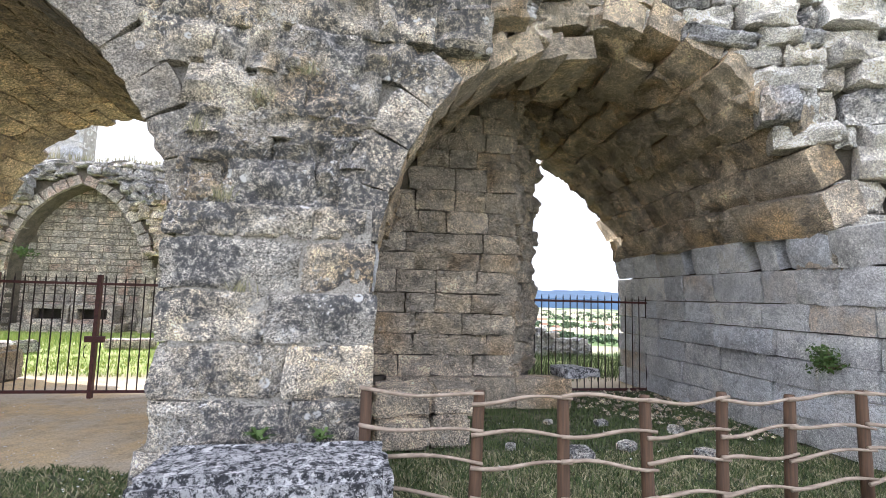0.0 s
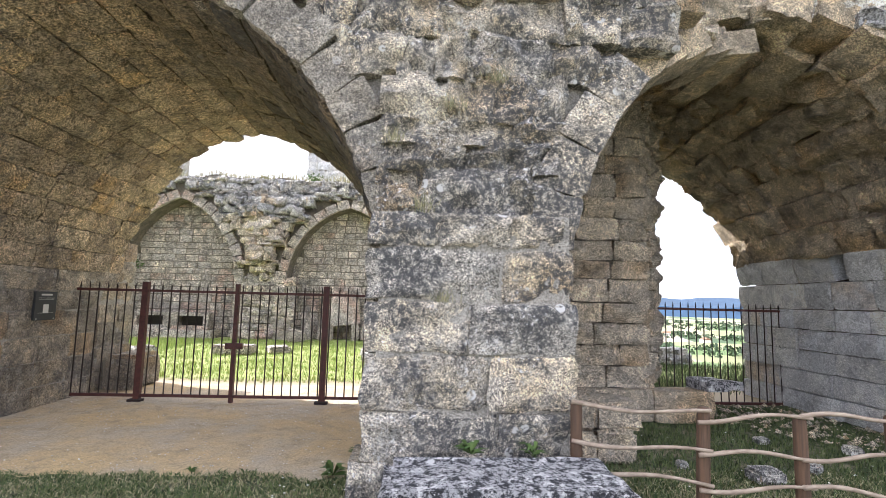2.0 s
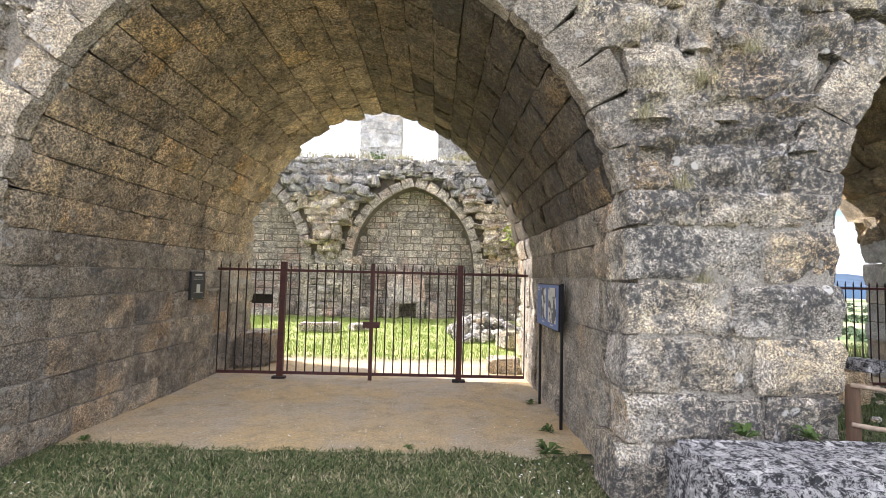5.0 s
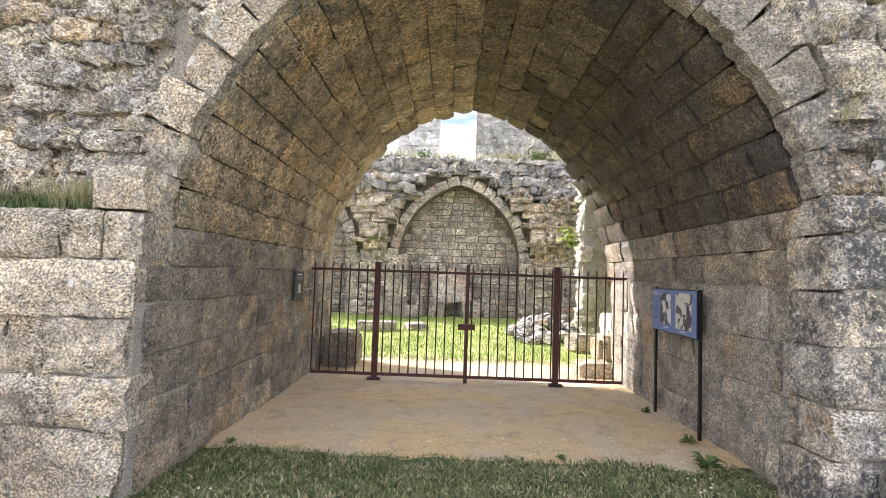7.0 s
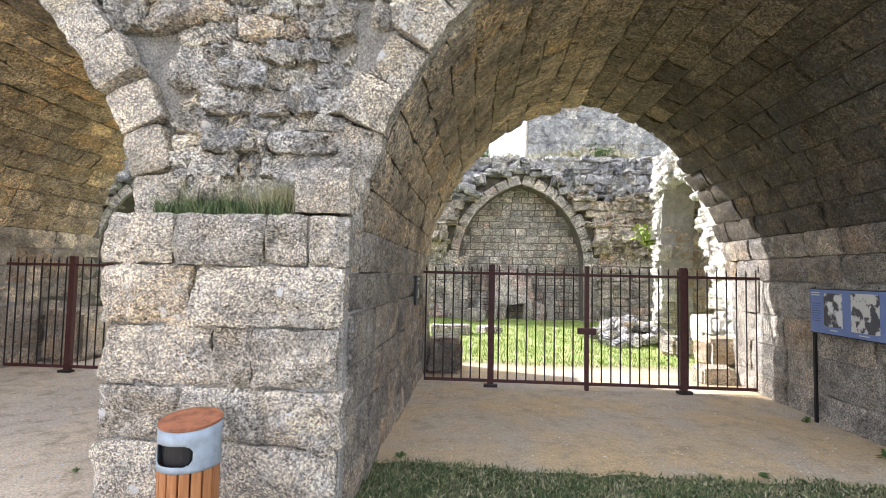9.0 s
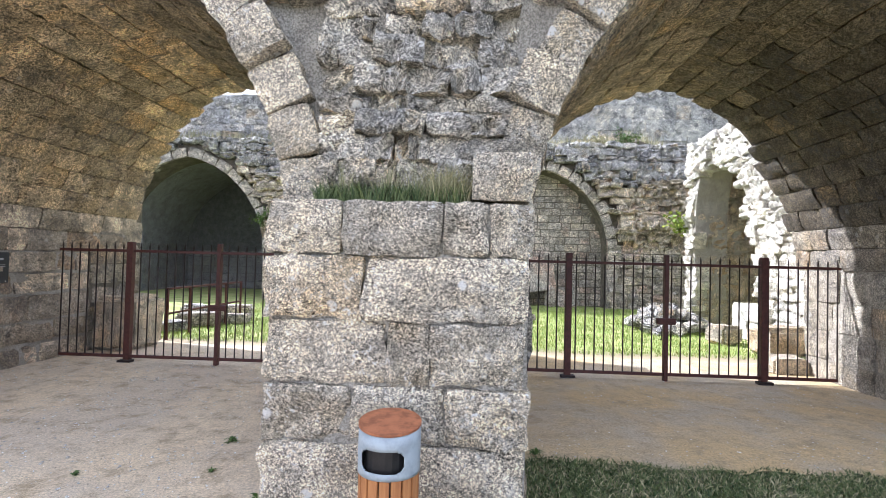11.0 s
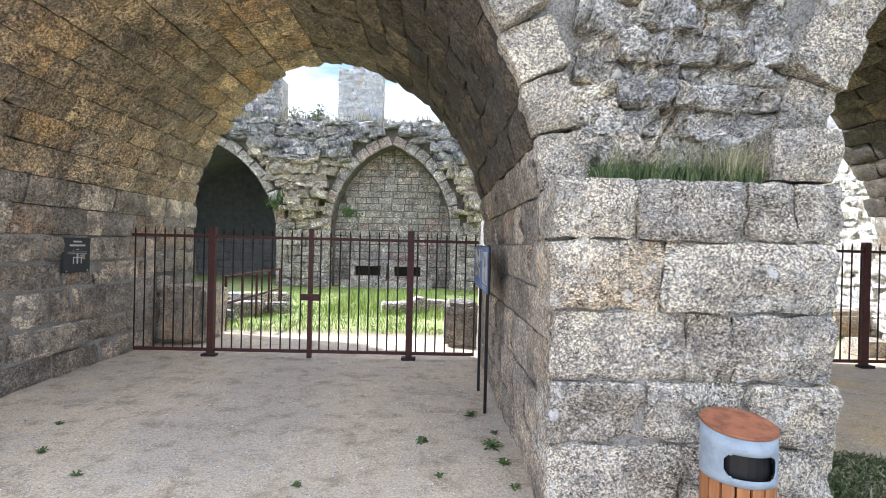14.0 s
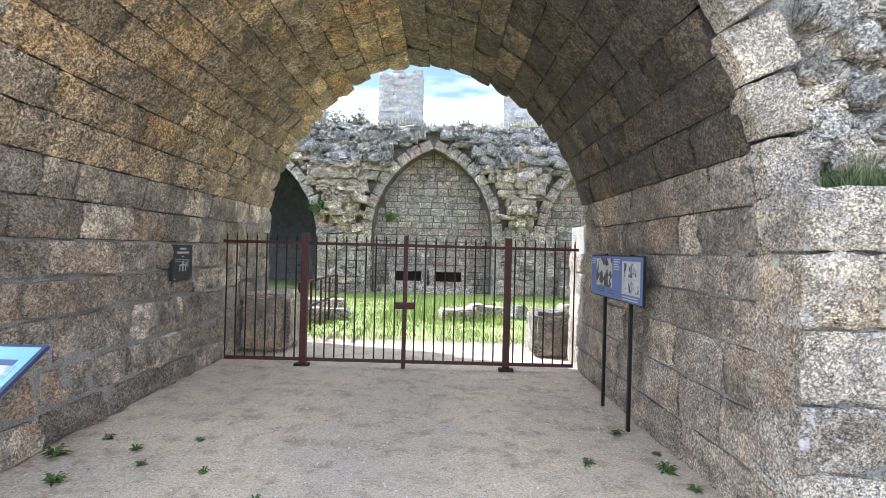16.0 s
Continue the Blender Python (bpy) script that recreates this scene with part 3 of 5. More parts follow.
def vault(key, x0, x1, front, label):
    """A barrel of dressed stones with its mass of masonry above. front(x): where its face stands."""
    xl, xr, _, y1 = BAYS[key]
    c, half = (xl + xr) / 2, (xr - xl) / 2
    torn = key == "c"
    off = 0.32 if torn else 0.05
    xs = sorted({x0, x1, xl - off - 0.001, xr + off + 0.001} | {c - (half + off) * math.cos(math.pi * k / 44) for k in range(45)})
    lo = lambda x: (SPRING + rise(x - c, half + off) + (torn_rise(x) if torn else 0)) if abs(x - c) <= half + off else SPRING
    ob = profile_wall("ceiling_" + key, xs, lo, ruined_top, pose(0, 0, 0), lambda u: back_end(key, u) - 0.05, M_MORTAR_D, lambda u, z: front(u) + 0.17, label, "vault")
    bag = Bag()
    r = random.Random(ord(key))
    rad = half + POINT
    span = math.acos(POINT / rad)
    n = 10 if torn else 13
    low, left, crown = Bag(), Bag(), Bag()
    for side in (-1, 1):
        for k in range(n):
            a0, a1 = span * k / n, span * (k + 1) / n
            a = (a0 + a1) / 2
            h = rad * (a1 - a0)
            px, pz = c + side * (rad * math.cos(a) - POINT), SPRING + rad * math.sin(a)
            nrm = Vector((-side * math.cos(a), 0, -math.sin(a)))
            xa = Vector((0, 1, 0)) if side < 0 else Vector((0, -1, 0))
            ya = -nrm
            za = xa.cross(ya)
            base = Matrix.Translation((px, 0, pz)) @ Matrix((xa, ya, za)).transposed().to_4x4()
            s = 1 if side < 0 else -1
            yf = front(px) + 0.02
            rows = joints(yf, back_end(key, px) + r.uniform(-0.09, 0.10), 0.78 if torn else 0.56, 0.45, r)
            if torn and side > 0 and k == 1:
                # putlog sockets stay open between these stones
                rows = [(3.95, 4.7), (4.7, 5.28), (5.42, 5.74), (5.98, 6.5), (6.5, 7.06), (7.28, 8.0), (8.0, 8.8), (8.8, 9.5)]
            for p, q in rows:
                y = (p + q) / 2
                lip = torn and side < 0 and p < yf + 0.5
                if torn and k > 1 and not lip:
                    # the facing has dropped away, least at the inner end
                    deep = 0.44 * max(0, min(1, (pz - 2.75) / 0.7)) * max(0.12, min(1, (9.3 - y) / 1.3))
                    o = -deep * (0.85 + 0.75 * noise.noise(Vector((px * 0.9, y * 0.8, pz * 0.9)))) + r.uniform(-0.05, 0.07)
                    bag.stone(base, s * y, 0, (q - p) * 1.12, h * 1.15, "crag" if r.random() < 0.6 else "hewn", 0.42, o, r.uniform(-5, 5), r.uniform(-9, 9))
                    continue
                # shading by stone tone: left flank light, right crown middling, right flank dark
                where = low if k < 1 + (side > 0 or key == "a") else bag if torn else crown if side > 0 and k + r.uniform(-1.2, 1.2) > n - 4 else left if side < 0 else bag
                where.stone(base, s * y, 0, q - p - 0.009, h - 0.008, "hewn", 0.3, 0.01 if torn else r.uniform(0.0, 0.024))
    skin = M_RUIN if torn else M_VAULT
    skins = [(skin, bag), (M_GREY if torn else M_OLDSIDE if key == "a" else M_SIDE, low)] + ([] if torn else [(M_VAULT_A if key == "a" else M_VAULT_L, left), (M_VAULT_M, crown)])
    # one mesh: the stones join their core
    bm = bmesh.new()
    bm.from_mesh(ob.data)
    k = len(ob.data.materials)
    for m, stones in skins:
        one = stones.mesh("ceiling", m)
        ob.data.materials.append(m)
        cut = len(bm.faces)
        bm.from_mesh(one)
        bm.faces.ensure_lookup_table()
        for f in bm.faces[cut:]:
            f.material_index = k
            f.smooth = True
        k += 1
    bm.to_mesh(ob.data)
    bm.free()
    ob.data.set_sharp_from_angle(angle=radians(32))
    return ob


def front_a(x):
    return 4.25


def front_c(x):
    """The torn front of the ruined vault: it stands back at the crown and the far side."""
    t = min(1, max(0, (x - 0.5) / 1.9))
    back = 1.1 * t * t * (3 - 2 * t) - 0.19 * max(0, x - 2.5)
    return 4.1 + back + 0.12 * noise.noise(Vector((x * 2.1, 1, 0)))


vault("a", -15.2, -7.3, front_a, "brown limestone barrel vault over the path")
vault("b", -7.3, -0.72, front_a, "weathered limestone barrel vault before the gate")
vault("c", -0.72, 7.5, front_c, "broken limestone barrel vault with torn front edge")

PIER0 = core_box("wall_pier_0", -15.2, -13.1 - 0.034, 4.0, BACK, -0.3, SPRING, M_MORTAR, "stained limestone side wall of the end vault")
PIER2 = core_box("wall_pier_2", -8.15 + 0.032, -6.45 - 0.032, FRONT - 0.036, BACK, -0.3, 2.02, M_MORTAR, "pale pitted limestone pier between two vaults")
PIER1 = core_box("wall_pier_1", -1.5 + 0.032, 0.05 - 0.04, FRONT + 0.016, 8.8, -0.3, 2.32, M_MORTAR, "grey lichened limestone pier between two vaults")
core_box("wall_pier_1_rear", -0.8, 0.01, 8.8, 9.5, -0.3, SPRING, M_MORTAR, "broken rear end of the grey pier")
PIER3 = core_box("wall_pier_3", 5.15 + 0.11, 7.5, 3.4, 9.5, -0.3, SPRING, M_MORTAR_D, "grey ashlar side wall of the ruined vault")

# side walls of the vaults, below and at the springing
lay(PIER0, facing(-13.1, 0, "+x"), 4.0, BACK, 0.0, SPRING, 0.34, 0.62, M_OLDSIDE, "rough", gap=0.045, seed=11, out=0.03, jh=0.35, jw=0.65, turn=1.2, depth=0.2)
lay(PIER2, facing(-8.15, 0, "-x"), -BACK, -3.93, 0.0, SPRING, 0.36, 0.7, M_WARM, gap=0.02, seed=12, out=0.012, depth=0.2)
lay(PIER2, facing(-6.45, 0, "+x"), 4.0, BACK, 0.0, SPRING, 0.36, 0.66, M_SIDE, seed=13, out=0.015)
lay(PIER1, facing(-1.5, 0, "-x"), -8.83, -4.0, 0.0, SPRING, 0.38, 0.7, M_BEIGE, seed=14, out=0.015)
lay(PIER1, facing(0.05, 0, "+x"), 4.0, 7.3, 0.0, SPRING, 0.36, 0.6, M_PIER, seed=15, out=0.015)

lay(PIER3, facing(5.15, 0, "-x"), -9.5, -3.5, 0.0, SPRING, 0.34, 0.72, M_GREY, seed=16, out=0.03, jh=0.3, depth=0.2)

F_PIER1, F_PIER2 = facing(0, FRONT, "front"), facing(0, FRONT - 0.07, "front")


def set_course(parent, face, z0, z1, cuts, mat, kind="ashlar", depth=0.3, out=0.025, gap=0.002):
    for a, b in zip(cuts, cuts[1:]):
        stone(parent, face, (a + b) / 2, (z0 + z1) / 2, b - a - gap, z1 - z0 - gap, mat, kind, depth, out * rng.uniform(0.2, 1.6))


for z0, z1, cuts in ((0.0, 0.455, (-1.66, -1.2, -0.3, 0.0)), (0.455, 0.82, (-1.58, -0.55, 0.02)), (0.82, 1.235, (-1.57, -0.62, 0.07)),
                     (1.235, 1.635, (-1.57, -0.78, 0.08)), (1.635, 2.05, (-1.56, -0.53, 0.05)), (2.05, 2.33, (-1.56, -1.0, -0.45, -0.03))):
    set_course(PIER1, F_PIER1, z0, z1, cuts, M_PIER, gap=0.016, depth=0.45)
for z0, z1, cuts in ((0.0, 0.50, (-8.15, -7.38, -6.5)), (0.50, 0.865, (-8.16, -7.59, -6.99, -6.46)), (0.865, 1.265, (-8.15, -7.37, -7.09, -6.50)),
                     (1.265, 1.68, (-8.16, -7.52, -6.48)), (1.68, 2.035, (-8.15, -7.67, -7.03, -6.74, -6.45))):
    set_course(PIER2, F_PIER2, z0, z1, cuts, M_PIER2, depth=0.40, gap=0.015)
stone(PIER2, F_PIER2, -6.66, 2.2, 0.38, 0.3, M_PIER2, "hewn", 0.4, 0.0)

# stumps of the side walls beyond the vaults' ends
EXT2 = core_box("wall_stump_2", -7.3, -6.47, BACK, 9.62, -0.3, 2.5, M_MORTAR, "broken end of the side wall behind the gate")
lay(EXT2, facing(-6.45, 0, "+x"), BACK, 9.65, 0, 2.55, 0.36, 0.5, M_SIDE, seed=17, out=0.02)
EXT0 = core_box("wall_stump_0", -14.6, -13.12, BACK, 9.88, -0.3, 3.3, M_MORTAR_D, "broken end of the side wall behind the gate")
lay(EXT0, facing(-13.1, 0, "+x"), BACK, 9.9, 0, 3.35, 0.36, 0.6, M_SIDE, seed=18, out=0.02)
# packing behind the springing course of the ruined vault
core_box("wall_packing_1", 5.20, 5.6, 5.0, 9.48, 1.5, 1.9, M_MORTAR_D, "packed mortar at the springing")
core_box("wall_packing_2", -0.4, 0.0, 4.2, 9.48, 1.5, 1.9, M_MORTAR_D, "packed mortar at the springing")
# upper faces
F_UP2 = facing(0, 4.22, "front")
UP = profile_wall("wall_upper", [-15.2 + 0.1 * k for k in range(228)], lambda x: arch_low(x, 0.36 if x > 0.6 else 0.17) + (torn_rise(x) if x > 0.6 else 0), ruined_top,
                  pose(0, 0, 0), 5.9, M_MORTAR, lambda u, z: 4.19 if -1.75 < u < 0.3 else 4.285 if u < 0.0 else front_c(u) + 0.2, "broken rubble masonry above the piers")
lay(UP, F_UP2, -7.95, -6.55, 2.05, 5.6, 0.16, 0.25, M_RUBBLE2, "small", -0.004, 21, lambda x, z, a, b: outside_arches(x, z, a, b, 0.08), 0.35, 0.5, 0.07, 7, 0.3)
lay(UP, facing(0, 4.05, "front"), -1.5, 0.02, 2.33, 3.5, 0.32, 0.50, M_PIER, "crag", -0.05, 22, lambda x, z, a, b: outside_arches(x, z, a, b, 0.08 if z > 2.9 else 0.0, 0.0), 0.3, 0.45, 0.03, 2, 0.4)
lay(UP, facing(0, 4.08, "front"), -3.2, 1.0, 3.5, 5.6, 0.30, 0.46, M_PIER, "crag", -0.05, 23, lambda x, z, a, b: outside_arches(x, z, a, b, 0.10, 0.0), 0.35, 0.5, 0.03, 5, 0.4)
lay(UP, F_UP2, -10.2, -4.5, 3.5, 5.6, 0.2, 0.32, M_RUBBLE2, "small", 0.0, 24, lambda x, z, a, b: outside_arches(x, z, a, b, 0.15) and not -7.95 < x < -6.55, 0.35, 0.5, 0.05, 6, 0.4)


def ring(parent, key, a0, a1, n, mat, face_y, seed, longest=0.62, shortest=0.38, sides=(-1, 1)):
    """Voussoirs of a vault's front edge, from angle a0 to a1 over the springing on either side."""
    xl, xr, _, _ = BAYS[key]
    c, half = (xl + xr) / 2, (xr - xl) / 2
    rad = half + POINT
    span = math.acos(POINT / rad)
    r = random.Random(seed)
    for side in sides:
        for k in range(n):
            a = span * (k + 0.5) / n
            if not a0 <= math.degrees(a) <= a1:
                continue
            length = r.uniform(shortest, longest)
            x = c + side * ((rad + length / 2 + 0.02) * math.cos(a) - POINT)
            z = SPRING + (rad + length / 2 + 0.02) * math.sin(a)
            turn = math.degrees(a) * (-side) + (90 if side < 0 else -90)
            y = face_y(x) if callable(face_y) else face_y
            stone(parent, facing(0, y, "front"), x, z, (rad + length * 0.28) * span / n - 0.014, length, mat, "ashlar", 0.17, r.uniform(-0.03, 0.09), tilt=turn, name="voussoir")


ring(UP, "b", 17, 90, 12, M_PIER2, 4.13, 31, 0.46, 0.30, (-1,))
ring(UP, "b", 17, 90, 12, M_BEIGE, 4.13, 35, 0.50, 0.32, (1,))
ring(UP, "b", 0, 17, 12, M_PIER2, 4.13, 36, 0.40, 0.34, (-1,))
ring(UP, "a", 0, 90, 12, M_PIER2, 4.13, 32, 0.46, 0.30)
ring(UP, "c", 0, 46, 10, M_PIER, 4.07, 37, 0.42, 0.32, (-1,))
ring(UP, "c", 0, 24, 10, M_CREAM, lambda x: front_c(x) - 0.02, 33, 0.6, 0.3, (1,))
# torn rubble over the ruined vault, standing back with its broken edge
r_ = random.Random(34)
for z0, z1 in courses(SPRING, 5.65, 0.30, 0.4, r_):
    for x0, x1 in joints(0.9, 7.4, 0.52, 0.6, r_):
        x, z = (x0 + x1) / 2, (z0 + z1) / 2
        if not outside_arches(x, z, (x1 - x0) / 2, (z1 - z0) / 2, 0.12 if x < 2.0 else 0.34 if x < 4.2 else 0.16):
            continue
        back = front_c(x) + 0.10 - max(0, x - 5.1) * 0.25 
        # beyond x = 3.2 the sun's brightness is in the lighter stone tone
        stone(UP, facing(0, back, "front"), x, z, x1 - x0 - 0.004, z1 - z0 - 0.004, M_RUBBLE if r_.random() < (0.45 if z > 4.6 else 0.15) else M_PALE if x > 3.2 else M_CREAM, "crag", 0.34, r_.uniform(-0.02, 0.16), tilt=r_.uniform(-8, 8), yaw=r_.uniform(-32, -8) if x > 3.5 else r_.uniform(-10, 10))

# ---- structure: the court ----
COURT_Y = 19.4
NICHES = ((-3.93, 2.38, 2.15, 5.2), (-10.5, 2.25, 2.2, 5.4), (-17.9, 3.15, 1.75, 5.5))


def niche_top(x, grow=0.0):
    """The pointed blind arches of the far wall; 0 between them."""
    for c, half, zs, top in NICHES:
        d = abs(x - c)
        if d < half + grow:
            h = top - zs
            e = (h * h - half * half) / (2 * half)
            r = half + e + grow
            return zs + math.sqrt(max(0, r * r - (d + e) ** 2))
    return 0.0


def far_top(x):
    return 6.25 + 0.3 * noise.fractal(Vector((x * 0.5, 4, 0)), 1, 2, 4)


FAR_US = sorted({-24 + 0.2 * k for k in range(141)} | {c + s * (h + d) for c, h, _, _ in NICHES for s in (-1, 1) for d in (-0.001, 0.001)})
FAR = profile_wall("wall_court_far", FAR_US, niche_top, far_top, pose(0, COURT_Y + 0.13, 0), 1.1, M_MORTAR_D, None, "ruined court wall with pointed blind arches and rubble top")
BACKS = core_box("wall_niche_back", -14.35, 1.0, COURT_Y + 0.92, COURT_Y + 1.5, -0.3, 6.0, M_MORTAR_D, "coursed stone back wall of the blind arches")
F_FAR, F_NB = facing(0, COURT_Y, "front"), facing(0, COURT_Y + 0.88, "front")


def in_niche(i):
    return lambda x, z, a, b: z < niche_top(x) + 0.1 and abs(x - NICHES[i][0]) < NICHES[i][1] + 0.1


for i in (0, 1):
    c, h = NICHES[i][:2]
    lay(BACKS, F_NB, c - h - 0.1, c + h + 0.1, 0, 5.4, 0.27, 0.46, M_COURT, "tidy", 0.03, 41 + i, in_niche(i), 0.15, 0.3, 0.008)

def above_arches(x, z, a, b):
    return z - b > niche_top(x, 0.40) and z > 2.4


def far_bulge(x, z):
    """The torn springers swell out between the arches."""
    return 0.55 * max(0.0, min(1.0, (z - 2.6) / 0.5)) * (0.6 + 0.9 * noise.noise(Vector((x * 0.9, z * 0.9, 3)))) * (1 if z < 5.4 else 0.5)


def weathered(x, z):
    """The grey lichened head of the far wall, above the cream torn springers."""
    return z > 4.75 + 0.9 * noise.noise(Vector((x * 0.55, 2.0, z * 0.4)))


for mat, upper in ((M_RUBBLE, True), (M_TORN, False)):
    rub = Bag()
    for aim, lo, hi in ((rub, -24.0, -8.8), (FAR, -8.8, -0.6), (rub, -0.6, 4.0)):
        lay(aim, F_FAR, lo, hi, 0.0, 6.2, 0.21, 0.38, mat, "small", -0.02, 45, lambda x, z, a, b: above_arches(x, z, a, b) and weathered(x, z) == upper, 0.5, 0.75, 0.12, 14, 0.5, far_bulge)
    ob = new("stone", rub.mesh("stone", mat))
    ob.parent = FAR
    tagged(ob, kind="stuff")
for k in range(3):
    lo, hi = ((-8.2, -5.9), (-1.5, 4.0), (-14.7, -12.75))[k]
    lay(FAR, F_FAR, lo, hi, 0.0, 2.4, 0.3, 0.5, M_COURT, "rough", 0.018, 46 + k, None, 0.25, 0.4, 0.05, 3, 0.35)


def niche_ring(i, n):
    c, half, zs, top = NICHES[i]
    h = top - zs
    e = (h * h - half * half) / (2 * half)
    rad = half + e
    span = math.acos(e / rad)
    for side in (-1, 1):
        for k in range(n):
            a = span * (k + 0.5) / n
            ln = rng.uniform(0.3, 0.42)
            x = c + side * ((rad + ln / 2) * math.cos(a) - e)
            z = zs + (rad + ln / 2) * math.sin(a)
            stone(FAR, F_FAR, x, z, rad * span / n - 0.015, ln, M_COURT, "tidy", 0.5, 0.06, tilt=math.degrees(a) * (-side) + (90 if side < 0 else -90), name="voussoir")
        for k in range(7):
            stone(FAR, F_FAR, c + side * (half + 0.17), zs - 0.17 - k * 0.33, 0.34, 0.31, M_COURT, "tidy", 0.5, 0.03)


for i in (0, 1, 2):
    niche_ring(i, 9)

# deep dark room behind the third arch; back wall colour holds its shade
M_ROOM_SHADE = stone_mat("shaded_room_plaster", (0.20, 0.21, 0.225), (0.165, 0.172, 0.185), (0.14, 0.147, 0.158), 0.4, 0.05, 0.2, 0.0, contrast=0.5, vary=0.06)
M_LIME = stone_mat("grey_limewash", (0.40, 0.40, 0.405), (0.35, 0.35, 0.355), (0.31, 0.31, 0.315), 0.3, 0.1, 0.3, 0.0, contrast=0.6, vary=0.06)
ROOM = core_box("wall_room_back", -21.6, -14.2, 25.0, 25.4, -0.3, 6.4, M_ROOM_SHADE, "back wall of the deep vaulted room, coloured dark for shade")
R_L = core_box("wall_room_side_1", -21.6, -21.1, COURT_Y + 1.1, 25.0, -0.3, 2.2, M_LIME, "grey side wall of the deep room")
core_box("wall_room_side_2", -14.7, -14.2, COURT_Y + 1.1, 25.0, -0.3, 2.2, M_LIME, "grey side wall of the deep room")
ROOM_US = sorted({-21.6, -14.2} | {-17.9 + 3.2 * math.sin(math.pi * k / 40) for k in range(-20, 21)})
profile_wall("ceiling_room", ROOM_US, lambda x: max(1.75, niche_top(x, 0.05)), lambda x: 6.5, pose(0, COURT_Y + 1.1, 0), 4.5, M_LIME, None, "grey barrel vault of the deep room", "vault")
lay(ROOM, facing(0, 24.98, "front"), -21, -14.8, 0, 1.9, 0.38, 0.7, M_LIME, "tidy", 0.02, 51)
lay(R_L, facing(-21.08, 0, "+x"), 20.5, 24.9, 0, 2.2, 0.38, 0.7, M_LIME, "tidy", 0.02, 52)

# pillars and wall stubs standing on the far wall
def stub(name, x0, x1, y0, y1, z0, z1, mat, label, seed, cut=0.0, size=0.32):
    r = random.Random(seed)
    ob = profile_wall(name, [x0 + (x1 - x0) * k / 8 for k in range(9)], lambda x: z0, lambda x: z1 - cut * r.random(), pose(0, y0 + 0.05, 0), y1 - y0, M_MORTAR, None, label)
    lay(ob, facing(0, y0, "front"), x0, x1, z0, z1 - cut * 0.6, size, size * 1.6, mat, "rough", -0.01, seed, None, 0.35, 0.5, 0.04, 3, 0.3)
    lay(ob, facing(x1 - 0.03, 0, "+x"), y0, y1, z0, z1 - cut, 0.3, 0.42, mat, "small", 0.012, seed + 1, None, 0.2, 0.4, 0.03, 2, 0.2)
    lay(ob, facing(x0 + 0.03, 0, "-x"), -y1, -y0, z0, z1 - cut, 0.3, 0.42, mat, "small", 0.012, seed + 2, None, 0.2, 0.4, 0.03, 2, 0.2)
    return ob


stub("wall_pillar_1", -12.65, -11.0, 19.8, 20.9, 6.0, 8.75, M_GREY, "grey ruined window pillar on the court wall", 61, 0.7, 0.26)
stub("wall_pillar_2", -7.2, -5.04, 25.8, 27.2, 5.0, 14.0, M_GREY, "grey dressed window jamb of the range behind", 64, 0.2)
stub("wall_stub_1", -3.04, 8.5, 25.8, 27.2, 5.0, 13.0, M_RUBBLE, "ruined upper wall of the range behind the court", 67, 0.5, 0.5)
stub("wall_stub_2", -24.0, -14.9, 19.9, 20.9, 6.0, 8.6, M_RUBBLE, "ruined upper wall remnant on the court wall", 70, 0.8)

# right wall of the court, lit by the sun
FR = facing(-0.3, 0, "-x")


RECESS = ((12.15, 2.0), (12.3, 2.25), (12.55, 2.85), (12.75, 3.4), (13.1, 4.0), (13.7, 4.25), (14.4, 4.5), (15.0, 4.4), (15.25, 3.6), (15.3, 3.0))


def right_low(u):
    """The ragged upper edge of the broken recess; 0 beside it."""
    y = -u
    if not 12.15 < y < 15.3:
        return 0.0
    return float(np.interp(y, [p[0] for p in RECESS], [p[1] for p in RECESS]))


def right_top(u):
    y = -u
    return min(5.2, 2.9 + max(0, (y - 9.3)) * 0.62) + 0.25 * noise.fractal(Vector((y * 1.3, 0, 8)), 1, 2, 3)


RW_US = sorted({-15.75 + 0.1 * k for k in range(70)} | {v + d for v in (-15.3, -12.15) for d in (-0.001, 0.001)})
RW = profile_wall("wall_court_right", RW_US, right_low, right_top, pose(-0.3, 0, 0, 0, 0, -90) @ pose(0, 0.08, 0), 0.9, M_MORTAR, None, "sunlit broken limestone cross wall of the court")
RB = core_box("wall_recess_back", 2.2, 2.5, 9.0, 15.5, -0.3, 5.2, M_MORTAR, "shaded back wall of the recess")
lay(RB, facing(2.18, 0, "-x"), -15.1, -11.5, 0, 4.6, 0.25, 0.4, M_CREAM, "small", -0.01, 76, None, 0.4, 0.5, 0.04, 8, 0.3)
RE = core_box("wall_recess_end", -0.1, 2.5, 15.36, 15.7, -0.3, 5.2, M_MORTAR, "shaded end wall of the recess")
lay(RE, facing(0, 15.33, "front"), -0.15, 2.2, 0, 4.6, 0.25, 0.4, M_CREAM, "small", -0.01, 77, None, 0.4, 0.5, 0.04, 8, 0.3)
core_box("wall_recess_end_2", 0.55, 2.5, 9.0, 9.5, -0.3, 5.2, M_MORTAR, "shaded end wall of the recess")
core_box("ceiling_recess", 0.55, 2.5, 9.0, 15.5, 4.5, 4.9, M_MORTAR, "rubble cover of the recess")
# part of this wall's sunlit white is the stone colour itself
lay(RW, FR, -15.75, -8.9, 0, 5.3, 0.21, 0.36, M_PALE, "rough", -0.01, 75, lambda u, z, a, b: (right_low(u) == 0.0 or z - b * 0.4 > right_low(u)) and z + b < right_top(u) + 0.12, 0.35, 0.6, 0.07, 5, 0.4)
